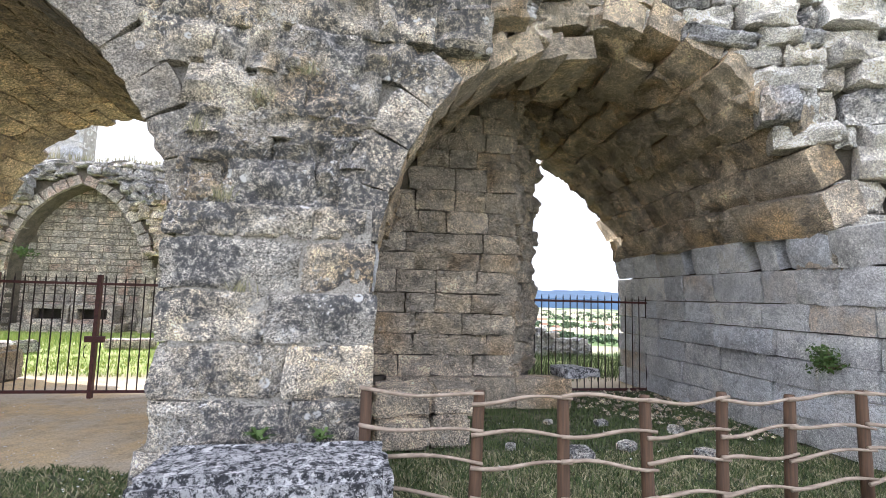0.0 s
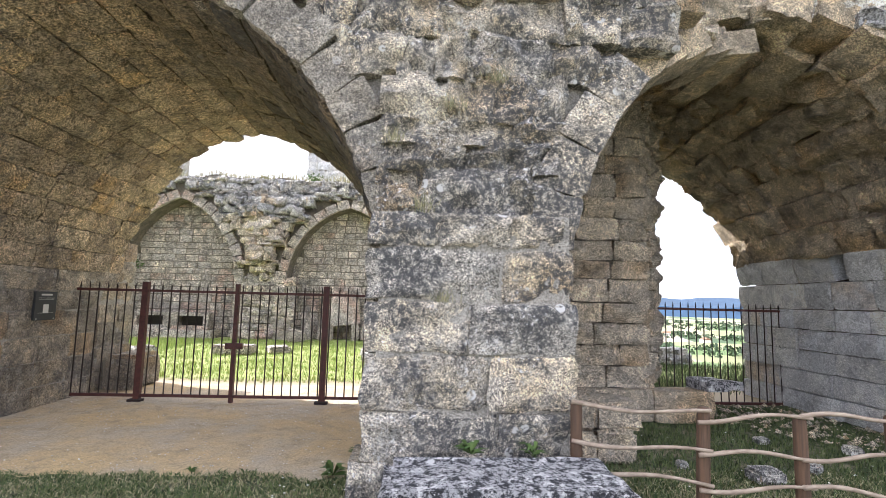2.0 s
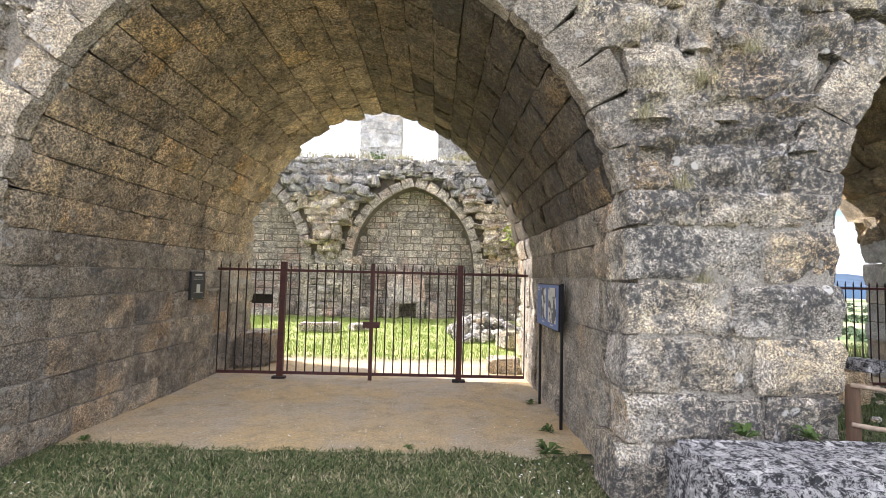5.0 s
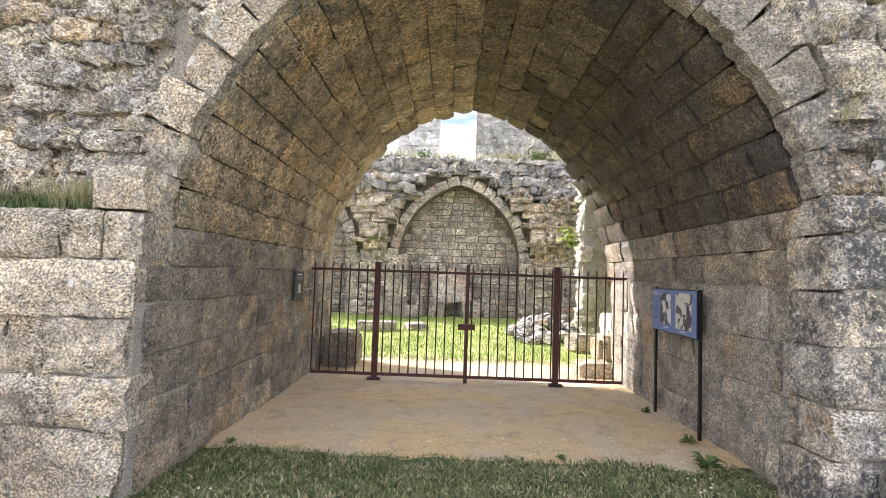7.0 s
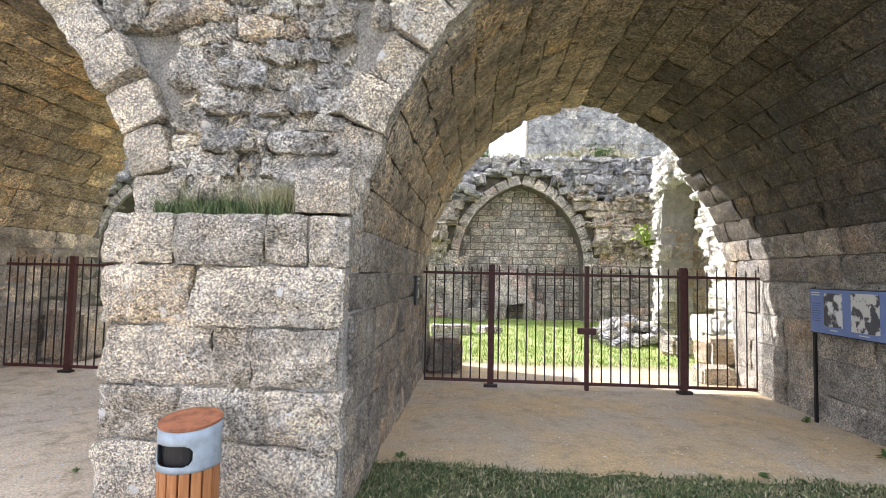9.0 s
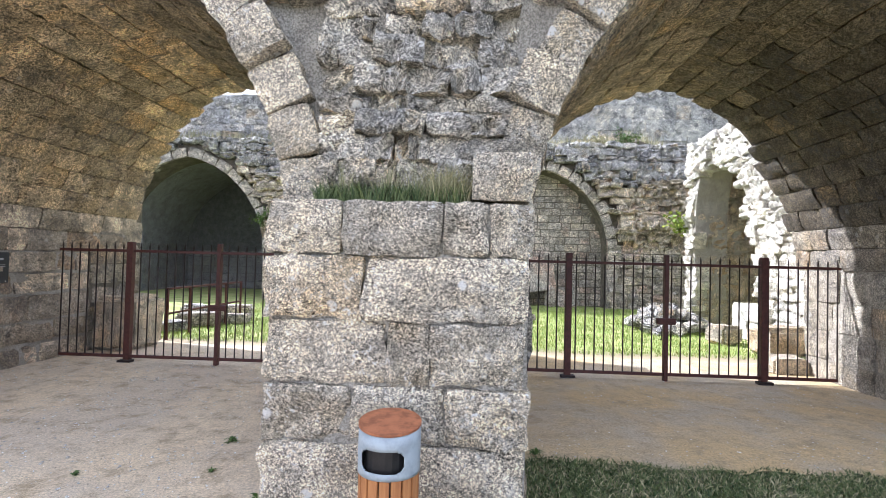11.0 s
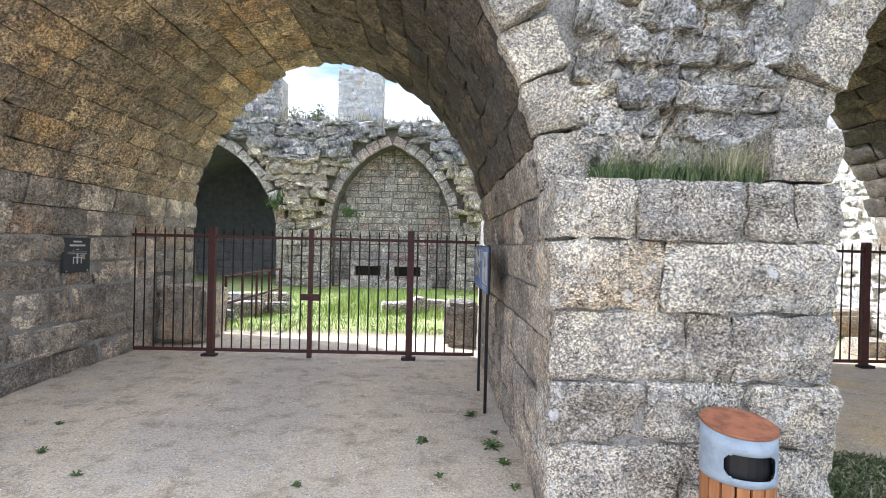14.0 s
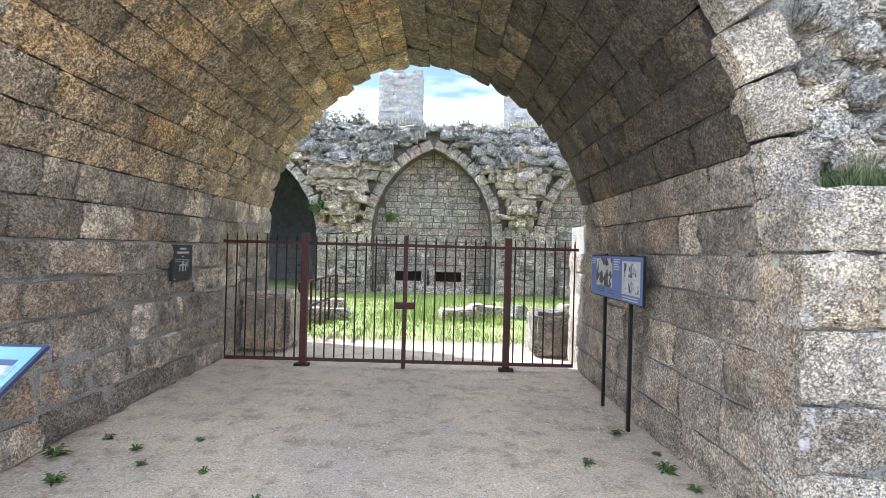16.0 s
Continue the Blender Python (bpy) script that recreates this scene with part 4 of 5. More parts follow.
lay(RW, facing(-0.42, 0, "-x"), -13.0, -11.9, 0, 0.84, 0.42, 0.55, M_PALE, "hewn", 0.01, 78, None, 0.1, 0.3, 0.02, 1, 0.5)
core_box("wall_court_east", 4.0, 4.4, 15.5, 20.5, -0.3, 6.0, M_MORTAR, "plain masonry wall closing the court")
# left wall of the court
core_box("wall_court_left", -24.6, -24.0, 8.0, 20.5, -0.3, 6.5, M_MORTAR, "plain masonry wall closing the court")
core_box("wall_link", -24.6, -15.2, 7.9, 8.65, -0.3, 5.6, M_MORTAR, "plain masonry wall closing the court")

# rear masonry of the ruined vault
CW_PTS = ((0.03, 7.375), (2.14, 7.375), (2.86, 8.45), (0.03, 8.45))
verts = [(x, y, z) for z in (-0.3, 4.9) for x, y in CW_PTS]
CW = obj("wall_ruined_rear", verts, [(0, 1, 5, 4), (1, 2, 6, 5), (2, 3, 7, 6), (3, 0, 4, 7), (4, 5, 6, 7)], M_MORTAR_D)
tagged(CW, "pitted cream limestone wall closing half the ruined vault", "wall", kind="structure")
CC, CH = (0.05 + 5.15) / 2, (5.15 - 0.05) / 2
lay(CW, facing(0, 7.3, "front"), 0.06, 2.25, 0.45, 5.0, 0.31, 0.55, M_CREAM, "rough", 0.012, 81, lambda x, z, a, b: z < SPRING + rise(x - CC, CH) + 0.55, 0.2, 0.35, 0.03, 1.5, 0.3)
jamb = Matrix.Translation((2.2, 7.33, 0)) @ Matrix.Rotation(math.atan2(8.45 - 7.33, 2.95 - 2.2), 4, "Z")
lay(CW, jamb, 0.0, 1.35, 0.4, 4.8, 0.3, 0.42, M_CREAM, "crag", -0.025, 82, None, 0.3, 0.4, 0.09, 5, 0.35)
lay(CW, facing(0, 7.12, "front"), 0.3, 3.1, 0.0, 0.45, 0.45, 0.75, M_CREAM, "hewn", 0.012, 83, None, 0.1, 0.3, 0.03, 1, 0.4)
core_box("wall_pier_3_top", 5.26, 7.5, 3.4, 5.2, SPRING, 2.45, M_MORTAR_D, "grey ashlar wall head of the ruined vault")
lay(PIER3, facing(5.12, 0, "-x"), -5.2, -3.5, SPRING, 2.5, 0.42, 0.7, M_GREY, "ashlar", 0.004, 84)

# ---- things ----


def gate(name, x0, x1, y, posts, z0, label, wide=(0, 2), lock=True):
    """An iron railing gate: posts, two rails and pointed bars."""
    g = empty(name, (x0 + x1) / 2, y, z0)
    tagged(g, label, "gate")
    cx = (x0 + x1) / 2
    for k, px in enumerate(posts):
        w = 0.045 if k in wide else 0.028
        post = part("post", box_bm(px - cx - w, px - cx + w, -0.04, 0.04, -0.02, 1.80, 0.006), M_RUST, g)
        if k in wide:
            part("foot", box_bm(px - cx - 0.1, px - cx + 0.1, -0.09, 0.02, -0.02, 0.035, 0.006), M_DARKBAR, post)
    part("rail", box_bm(x0 - cx - 0.05, x1 - cx + 0.05, -0.012, 0.012, 1.645, 1.685, 0.003), M_RUST, g)
    part("rail", box_bm(x0 - cx, x1 - cx, -0.015, 0.015, 0.06, 0.105, 0.003), M_RUST, g)
    me = None
    n = round((x1 - x0) / 0.137)
    for k in range(n + 1):
        x = x0 + (x1 - x0) * k / n
        if any(abs(x - p) < 0.06 for p in posts):
            continue
        if me is None:
            bm = tube_bm([(0, 0, 0.06), (0, 0, 1.70), (0, 0, 1.72), (0, 0, 1.79)], [0.0105, 0.0105, 0.013, 0.002], 6)
            b = part("bar", bm, M_DARKBAR, g)
            me = b.data
        else:
            b = new("bar", me)
            b.parent = g
        b.location = (x - cx, 0, 0)
    if lock:
        m = posts[len(posts) // 2] - cx
        box = part("lock_box", box_bm(m - 0.13, m + 0.13, -0.045, 0.03, 0.80, 0.89, 0.008), M_RUST, g)
        part("handle", tube_bm([(m - 0.09, -0.05, 0.58), (m - 0.09, -0.09, 0.6), (m - 0.09, -0.09, 0.74), (m - 0.09, -0.05, 0.76)], 0.007, 6), M_DARKBAR, box)
    return g


gate("gate", -6.35, -1.58, 8.02, (-5.37, -3.975, -2.6), 0.02, "closed brown iron railing gate under the middle vault")
gate("gate", -13.0, -8.25, 7.96, (-11.93, -10.556, -9.16), 0.02, "closed brown iron railing gate under the end vault")
gate("gate", 2.85, 5.15, 8.5, (), -0.06, "dark iron railing across the ruined vault", (), False)


def bin_():
    b = empty("litter_bin", -7.275, 3.52, 0.0)
    tagged(b, "round litter bin with wooden slats and rust-topped grey hood", "litter bin")
    b.scale = (0.95, 0.95, 0.985)
    n = 16
    for k in range(n):
        a = 2 * math.pi * k / n
        s = part("slat", box_bm(-0.028, 0.028, -0.011, 0.011, 0.05, 0.525, 0.004), M_SLAT, b)
        s.matrix_local = pose(0.163 * math.sin(a), -0.163 * math.cos(a), 0, 0, 0, math.degrees(a))
    # added black cylinder, for the shade in the mouth and between slats
    part("dark_core", tube_bm([(0, 0, 0.0), (0, 0, 0.745)], 0.150, 24), M_BLACK, b, "black inner cylinder for the shade inside")
    # hood: a ring with an oblong mouth and a slanting lid
    bm = bmesh.new()
    levels = (0.515, 0.535) + tuple(0.552 + 0.116 * k / 16 for k in range(17)) + (0.685, 0.765)
    last = len(levels) - 1
    seg = 180
    vs = [[bm.verts.new((0.18 * math.sin(2 * math.pi * i / seg), -0.18 * math.cos(2 * math.pi * i / seg), z - (0.02 * math.cos(2 * math.pi * i / seg) if j == last else 0))) for i in range(seg)] for j, z in enumerate(levels)]
    for j in range(last):
        zc = (levels[j] + levels[j + 1]) / 2
        lift = abs(zc - 0.61) / 0.056
        reach = 27 + 18 * math.sqrt(max(0.0, 1 - lift ** 2.4)) if lift < 1 else 0
        for i in range(seg):
            mid = ((i + 0.5) * 360 / seg + 8 + 180) % 360 - 180
            if abs(mid) < reach:
                continue
            bm.faces.new((vs[j][i], vs[j][(i + 1) % seg], vs[j + 1][(i + 1) % seg], vs[j + 1][i]))
    hood = part("hood", bm, M_GREYMETAL, b, "grey metal hood with rust streaks", True)
    sol = hood.modifiers.new("thick", "SOLIDIFY")
    sol.thickness = 0.006
    bm = bmesh.new()
    top = [bm.verts.new((0.182 * math.sin(2 * math.pi * i / seg), -0.182 * math.cos(2 * math.pi * i / seg), 0.768 - 0.02 * math.cos(2 * math.pi * i / seg))) for i in range(seg)]
    f = bm.faces.new(top)
    r = bmesh.ops.extrude_face_region(bm, geom=[f])
    bmesh.ops.translate(bm, verts=[v for v in r["geom"] if isinstance(v, bmesh.types.BMVert)], vec=(0, 0, 0.012))
    part("lid", bm, M_LID, hood, "rusted orange lid")


M_LID = plain("rusted_lid", (0.36, 0.135, 0.06), 0.75, 0.0, 0.45, 14.0)
bin_()


def fence_post(x, y, h, lean):
    p = empty("fence_post", x, y, -0.02)
    tagged(p, "round brown timber post of the rustic fence", "fence post", "posts of the rustic fence")
    pts = [(lean * t, 0.0, h * t) for t in (0, 0.3, 0.6, 0.9, 0.985, 1.0)]
    part("shaft", tube_bm(pts, [0.048, 0.047, 0.045, 0.044, 0.042, 0.034], 10), M_POST, p, "", True)
    return p


FENCE = ((0.02, 3.84), (0.82, 3.62), (1.47, 3.52), (2.13, 3.50), (2.75, 3.52), (3.4, 3.58), (4.2, 3.65), (4.95, 3.75))
for k, (x, y) in enumerate(FENCE):
    fence_post(x, y, 0.95 + 0.02 * math.sin(k * 2.1), 0.03 * math.sin(k * 1.7))
for j, z in enumerate((0.90, 0.66, 0.44, 0.21)):
    for k in range(len(FENCE) - 1):
        r = random.Random(10 * j + k)
        (xa, ya), (xb, yb) = FENCE[k], FENCE[k + 1]
        rail = empty("fence_rail", (xa + xb) / 2, (ya + yb) / 2, z)
        tagged(rail, "crooked bare branch rail tied to the fence posts", "fence rail", "rails of the rustic fence")
        side = -0.055
        pts, rad = [], []
        dz0, dz1, ph = r.uniform(-0.03, 0.03), r.uniform(-0.03, 0.03), r.uniform(0, 6)
        for i in range(9):
            t = -0.06 + 1.12 * i / 8
            pts.append(((xb - xa) * (t - 0.5), (yb - ya) * (t - 0.5) + side, dz0 * (1 - t) + dz1 * t + 0.022 * math.sin(ph + 5 * t)))
            rad.append(0.017 - 0.005 * t + r.uniform(-0.002, 0.002))
        part("branch", tube_bm(pts, rad, 7), M_RAIL, rail, "", True)


def boulder(name, x, y, z, w, d, h, mat, label, category, seed, rz=0.0, rough=0.05, sub=3, cut=0.06):
    """A hewn or broken block, standing on z."""
    bm = bmesh.new()
    bmesh.ops.create_cube(bm, size=1)
    bmesh.ops.scale(bm, vec=(w, d, h), verts=bm.verts)
    bmesh.ops.translate(bm, vec=(0, 0, h / 2), verts=bm.verts)
    bmesh.ops.bevel(bm, geom=list(bm.edges), offset=cut * min(w, d, h) * 2, segments=2, affect="EDGES")
    bmesh.ops.subdivide_edges(bm, edges=[e for e in bm.edges if e.calc_length() > 0.12], cuts=sub, use_grid_fill=True)
    off = Vector((seed * 3.1, seed * 1.7, 0))
    for v in bm.verts:
        p = v.co * 3.5 + off
        k = noise.fractal(p, 1, 2, 4)
        out = Vector((v.co.x / w, v.co.y / d, (v.co.z - h / 2) / h))
        v.co += out.normalized() * rough * k
        if v.co.z < 0.02:
            v.co.z = 0.0
    ob = part(name, bm, mat, None, "", True)
    ob.data.set_sharp_from_angle(angle=radians(45))
    ob.matrix_basis = pose(x, y, z, 0, 0, rz)
    tagged(ob, label, category)
    return ob


boulder("stone_bench", -0.58, 3.45, -0.02, 1.56, 0.72, 0.57, M_BLOCK, "long white and black lichened stone block at the pier foot", "stone block", 3, 0, 0.05, 5, 0.05)
boulder("stone_block", 0.4, 5.55, 0.0, 0.6, 0.55, 0.33, M_CREAM, "pale hewn block lying in the ruined vault", "stone block", 4, 3)
boulder("stone_block", 0.95, 5.6, 0.0, 0.45, 0.5, 0.33, M_CREAM, "pale hewn block lying in the ruined vault", "stone block", 5, -4)
boulder("stone_block", 0.42, 5.58, 0.32, 0.66, 0.5, 0.32, M_CREAM, "pale hewn block lying on other blocks", "stone block", 6, 2)
boulder("stone_block", 1.02, 5.66, 0.32, 0.5, 0.5, 0.30, M_CREAM, "pale hewn block lying on other blocks", "stone block", 7, -3)
boulder("flat_stone", 3.25, 7.35, 0.45, 0.62, 0.45, 0.13, M_BLOCK, "dark flat stone lying on the low plinth", "stone", 8, 12)
boulder("stone_block", -6.13, 9.2, 0.0, 0.6, 0.8, 0.60, M_SIDE, "stone block behind the middle gate", "stone block", 9)
boulder("stone_block", -1.78, 8.85, 0.0, 0.55, 0.4, 0.27, M_CREAM, "small stone block behind the middle gate", "stone block", 10)
boulder("stone_block", -12.72, 9.1, 0.0, 0.72, 0.9, 0.92, M_CREAM, "pale stone block behind the end gate", "stone block", 11)
boulder("stone_block", -8.36, 9.1, 0.0, 0.55, 0.7, 0.73, M_SIDE, "stone block behind the end gate", "stone block", 12)
for k, (x, y, s) in enumerate(((2.2, 4.9, 0.22), (2.9, 5.2, 0.16), (1.6, 5.3, 0.12), (3.6, 4.8, 0.2), (3.9, 5.8, 0.14), (3.1, 6.2, 0.12), (2.4, 6.3, 0.1))):
    boulder("loose_stone", x, y, 0.0, s * 1.3, s, s * 0.55, M_RUBBLE, "small pale loose stone in the grass", "stone", 20 + k, k * 37, 0.02, 1, 0.12)


def info_panel(name, x, ya, yb, z0, z1, inset, label, photos, columns):
    """A picture board on two thin black posts along a side wall."""
    p = empty(name, x, (ya + yb) / 2, 0)
    tagged(p, label, "information board")
    h = (yb - ya) / 2
    board = part("board", box_bm(-0.012, 0.012, -h, h, z0, z1, 0.004), M_BLACK, p, "dark board")
    part("print", box_bm(-0.016, -0.012, -h + 0.012, h - 0.012, z0 + 0.012, z1 - 0.012), M_PRINT, board, "blue-grey printed sheet with photographs")
    for s in (-1, 1):
        part("post", box_bm(0.012, 0.042, s * (h - inset) - 0.018, s * (h - inset) + 0.018, 0.0, z1 + 0.01, 0.003), M_BLACK, p)
    # across, up, width and height are shares of the board, from its far upper corner
    def on(u, v, w, hh, mat, name, t0, t1):
        y, z, tall = h - 2 * h * u, z1 - (z1 - z0) * v, z1 - z0
        part(name, box_bm(-t1, -t0, y - 2 * h * w, y, z - tall * hh, z), mat, board)
    for u, v, w, hh, m in photos:
        on(u, v, w, hh, m, "photograph" if m is not M_LETTER else "photo_mount", 0.016, 0.0175 if m is M_LETTER else 0.019)
    for u, v, w, n, m in columns:
        for k in range(n):
            on(u, v + 0.055 * k, w * (1.0 if k % 3 < 2 else 0.8), 0.022, m, "text_bar", 0.016, 0.0178)


M_LETTER = plain("pale_lettering", (0.55, 0.55, 0.52), 0.6, 0, 0.05)
M_PRINT2 = plain("print_blue_dark", (0.10, 0.13, 0.24), 0.85, 0, 0.1, 5, 0)
M_PRINT = plain("print_blue_grey", (0.16, 0.22, 0.42), 0.85, 0, 0.1, 5, 0)
n_ = Nodes("print_photo_dark", 0.5)
M_PHOTO = n_.done(n_.mix(n_.step(n_.noise(6, 4), 0.45, 0.55), (0.05, 0.05, 0.06), (0.62, 0.62, 0.6)))
n_ = Nodes("print_photo_map", 0.5)
M_PHOTO2 = n_.done(n_.mix(n_.step(n_.noise(9, 4), 0.46, 0.52), (0.06, 0.06, 0.07), (0.55, 0.55, 0.5)))
info_panel("information_board", -1.62, 5.68, 6.80, 1.06, 1.58, 0.012, "blue picture board on black posts by the vault wall",
           ((0.21, 0.10, 0.25, 0.72, M_PHOTO), (0.57, 0.08, 0.33, 0.78, M_PHOTO2)), ((0.03, 0.08, 0.12, 2, M_LETTER), (0.03, 0.32, 0.13, 8, M_PRINT2), (0.29, 0.88, 0.1, 1, M_LETTER), (0.66, 0.90, 0.12, 1, M_LETTER)))
info_panel("information_board", -8.33, 5.45, 6.88, 1.19, 1.63, 0.36, "blue picture board on black posts by the vault wall",
           ((0.13, 0.08, 0.34, 0.66, M_PHOTO2), (0.66, 0.12, 0.30, 0.70, M_LETTER), (0.70, 0.16, 0.20, 0.30, M_PHOTO), (0.71, 0.52, 0.23, 0.25, M_PHOTO)), ((0.02, 0.08, 0.09, 3, M_LETTER), (0.50, 0.08, 0.11, 5, M_LETTER), (0.13, 0.80, 0.2, 2, M_PRINT2), (0.38, 0.80, 0.15, 2, M_PRINT2), (0.67, 0.86, 0.26, 2, M_LETTER)))
M_PLAQUE = plain("dark_slate_plaque", (0.028, 0.03, 0.033), 0.5, 0, 0.2)

# ---- growth ----


def blades(name, spots, lo, hi, mat, seed, lean=0.5, width=0.004, label="", category="grass"):
    """Many bent blades of grass in one mesh. spots: an array of x, y, z."""
    g = np.random.default_rng(seed)
    n = len(spots)
    p = np.asarray(spots, float)
    h = g.uniform(lo, hi, n)
    a = g.uniform(0, 2 * np.pi, n)
    b = g.uniform(0, 2 * np.pi, n)
    l = g.uniform(0.1, 1.0, n) * lean * h
    side = np.stack([np.cos(a), np.sin(a), np.zeros(n)], 1) * (width * g.uniform(0.6, 1.4, n))[:, None]
    way = np.stack([np.cos(b) * l, np.sin(b) * l, np.zeros(n)], 1)
    up = np.zeros((n, 3))
    up[:, 2] = h
    v = np.stack([p - side, p + side, p + way * 0.35 + up * 0.6 + side * 0.7, p + way * 0.35 + up * 0.6 - side * 0.7, p + way + up * 0.97], 1).reshape(-1, 3)
    i = np.arange(n) * 5
    q = np.stack([i, i + 1, i + 2, i + 3], 1)
    t = np.stack([i + 3, i + 2, i + 4], 1)
    me = bpy.data.meshes.new(name)
    me.from_pydata(v.tolist(), [], q.tolist() + t.tolist())
    me.materials.append(mat)
    ob = new(name, me)
    return tagged(ob, label, category, kind="stuff")


def scatter(n, x0, x1, y0, y1, keep, seed, clump=1.2):
    """Spots on the ground, thick in clumps and thin between."""
    g = np.random.default_rng(seed)
    out = []
    for x, y in zip(g.uniform(x0, x1, n), g.uniform(y0, y1, n)):
        if keep(x, y) and noise.noise(Vector((x * clump, y * clump, seed))) > g.uniform(-0.9, 0.25):
            out.append((x, y, ground_z(x, y) - 0.014))
    return out


def on_turf(x, y):
    edge = 4.95 + 0.22 * noise.fractal(Vector((x * 1.7, 4.95, 3)), 1, 2, 4) + 0.05
    if x < -6.9:
        return False
    if -1.6 < x < 0.1 and y > 3.1:
        return False
    if -6.5 < x < -1.4:
        return y < edge
    return y < 3.95 or (0.1 < x < 5.1)


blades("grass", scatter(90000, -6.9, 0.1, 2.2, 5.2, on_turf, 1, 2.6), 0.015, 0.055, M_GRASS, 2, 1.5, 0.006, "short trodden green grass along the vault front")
blades("grass", scatter(80000, -6.9, 5.1, 2.2, 5.2, on_turf, 31, 3.4), 0.012, 0.05, M_STRAW, 32, 2.2, 0.0055, "dry straw among the grass along the vault front")
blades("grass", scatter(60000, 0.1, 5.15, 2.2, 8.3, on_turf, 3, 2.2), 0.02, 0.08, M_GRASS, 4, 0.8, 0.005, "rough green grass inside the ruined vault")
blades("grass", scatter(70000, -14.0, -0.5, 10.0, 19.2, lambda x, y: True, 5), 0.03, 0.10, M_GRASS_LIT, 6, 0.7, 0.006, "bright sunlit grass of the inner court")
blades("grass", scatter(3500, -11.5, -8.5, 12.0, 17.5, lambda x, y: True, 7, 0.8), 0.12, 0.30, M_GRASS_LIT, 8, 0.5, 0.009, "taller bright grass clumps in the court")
blades("grass", scatter(14000, 2.0, 9.0, 9.4, 14.5, lambda x, y: True, 9), 0.06, 0.25, M_GRASS, 10, 0.7, 0.006, "green grass outside the ruined vault")
g_ = np.random.default_rng(11)
blades("ledge_grass", np.stack([np.clip(g_.choice([-7.7, -7.45, -7.25, -7.05, -6.98], 520) + g_.normal(0, 0.05, 520), -7.9, -6.87), g_.uniform(4.0, 4.22, 520), np.full(520, 2.035)], 1), 0.08, 0.34, M_STRAW, 12, 0.7, 0.0025, "half dry grass growing on the pier ledge")
blades("ledge_grass", np.stack([g_.uniform(-7.88, -6.88, 2600), g_.uniform(3.93, 4.2, 2600), np.full(2600, 2.03)], 1), 0.03, 0.15, M_GRASS, 13, 1.0, 0.004, "green grass growing on the pier ledge")
blades("ledge_grass", np.stack([g_.normal(-7.02, 0.08, 700).clip(-7.3, -6.87), g_.uniform(3.95, 4.2, 700), np.full(700, 2.03)], 1), 0.08, 0.30, M_STRAW, 15, 0.9, 0.003, "dry straw-coloured tuft on the pier ledge")
xs_ = g_.uniform(-20, 0.5, 3200)
blades("wall_grass", np.stack([xs_, g_.uniform(19.45, 20.3, 3200), np.array([far_top(x) for x in xs_]) - 0.02], 1), 0.12, 0.50, M_STRAW, 14, 0.6, 0.012, "wild grass along the broken wall top")


def leaf_bush(name, x, y, z, size, count, mat, label, seed, leaf=0.05):
    """A small bush: forking stems and many separate leaves."""
    g = random.Random(seed)
    b = empty(name, x, y, z)
    tagged(b, label, "bush")
    bm = bmesh.new()
    verts, faces = [], []
    for s in range(9):
        d = Vector((g.uniform(-1, 1), g.uniform(-1, 1), g.uniform(0.1, 1.2))).normalized() * size * g.uniform(0.6, 1.1)
        tube_bm([(0, 0, 0), d * 0.5 + Vector((0, 0, 0.05 * size)), d], [0.008, 0.006, 0.002], 5, bm)
        for k in range(count // 9):
            p = d * g.uniform(0.25, 1.05) + Vector((g.gauss(0, 1), g.gauss(0, 1), g.gauss(0, 1))) * size * 0.16
            q = Euler((g.uniform(-1.2, 1.2), g.uniform(-1.2, 1.2), g.uniform(0, 6.3))).to_matrix()
            w, h = leaf * g.uniform(0.3, 0.55), leaf * g.uniform(0.7, 1.3)
            i = len(verts)
            for c in ((0, 0, 0), (w, h * 0.45, 0.01), (0, h, 0), (-w, h * 0.45, 0.01)):
                verts.append(p + q @ Vector(c))
            faces.append((i, i + 1, i + 2, i + 3))
    part("stem", bm, M_POST, b)
    tagged(obj("leaf", verts, faces, mat, b), kind="stuff")
    return b


leaf_bush("wall_bush", 5.08, 4.72, 0.95, 0.28, 300, M_LEAF, "small green bush rooted in the grey wall", 1, 0.05)
leaf_bush("wall_bush", -0.45, 15.8, 2.75, 0.5, 300, M_LEAF_Y, "yellow-green bush rooted in the court wall", 2, 0.12)
leaf_bush("wall_bush", -14.6, 19.1, 2.9, 0.5, 300, M_LEAF, "dark green bush on the court wall", 3, 0.09)
leaf_bush("wall_bush", -12.0, 19.1, 2.7, 0.35, 200, M_LEAF, "dark green bush on the court wall", 4, 0.09)
for k, (x, s) in enumerate(((-14.2, 0.7), (-13.3, 0.55), (-7.5, 0.4), (-5.4, 0.45), (-2.0, 0.4), (-0.9, 0.6))):
    leaf_bush("wall_bush", x, 19.6, far_top(x) - 0.05, s, 240, M_LEAF if k % 2 else M_STRAW, "scrubby bush on the broken wall top", 10 + k, 0.09)


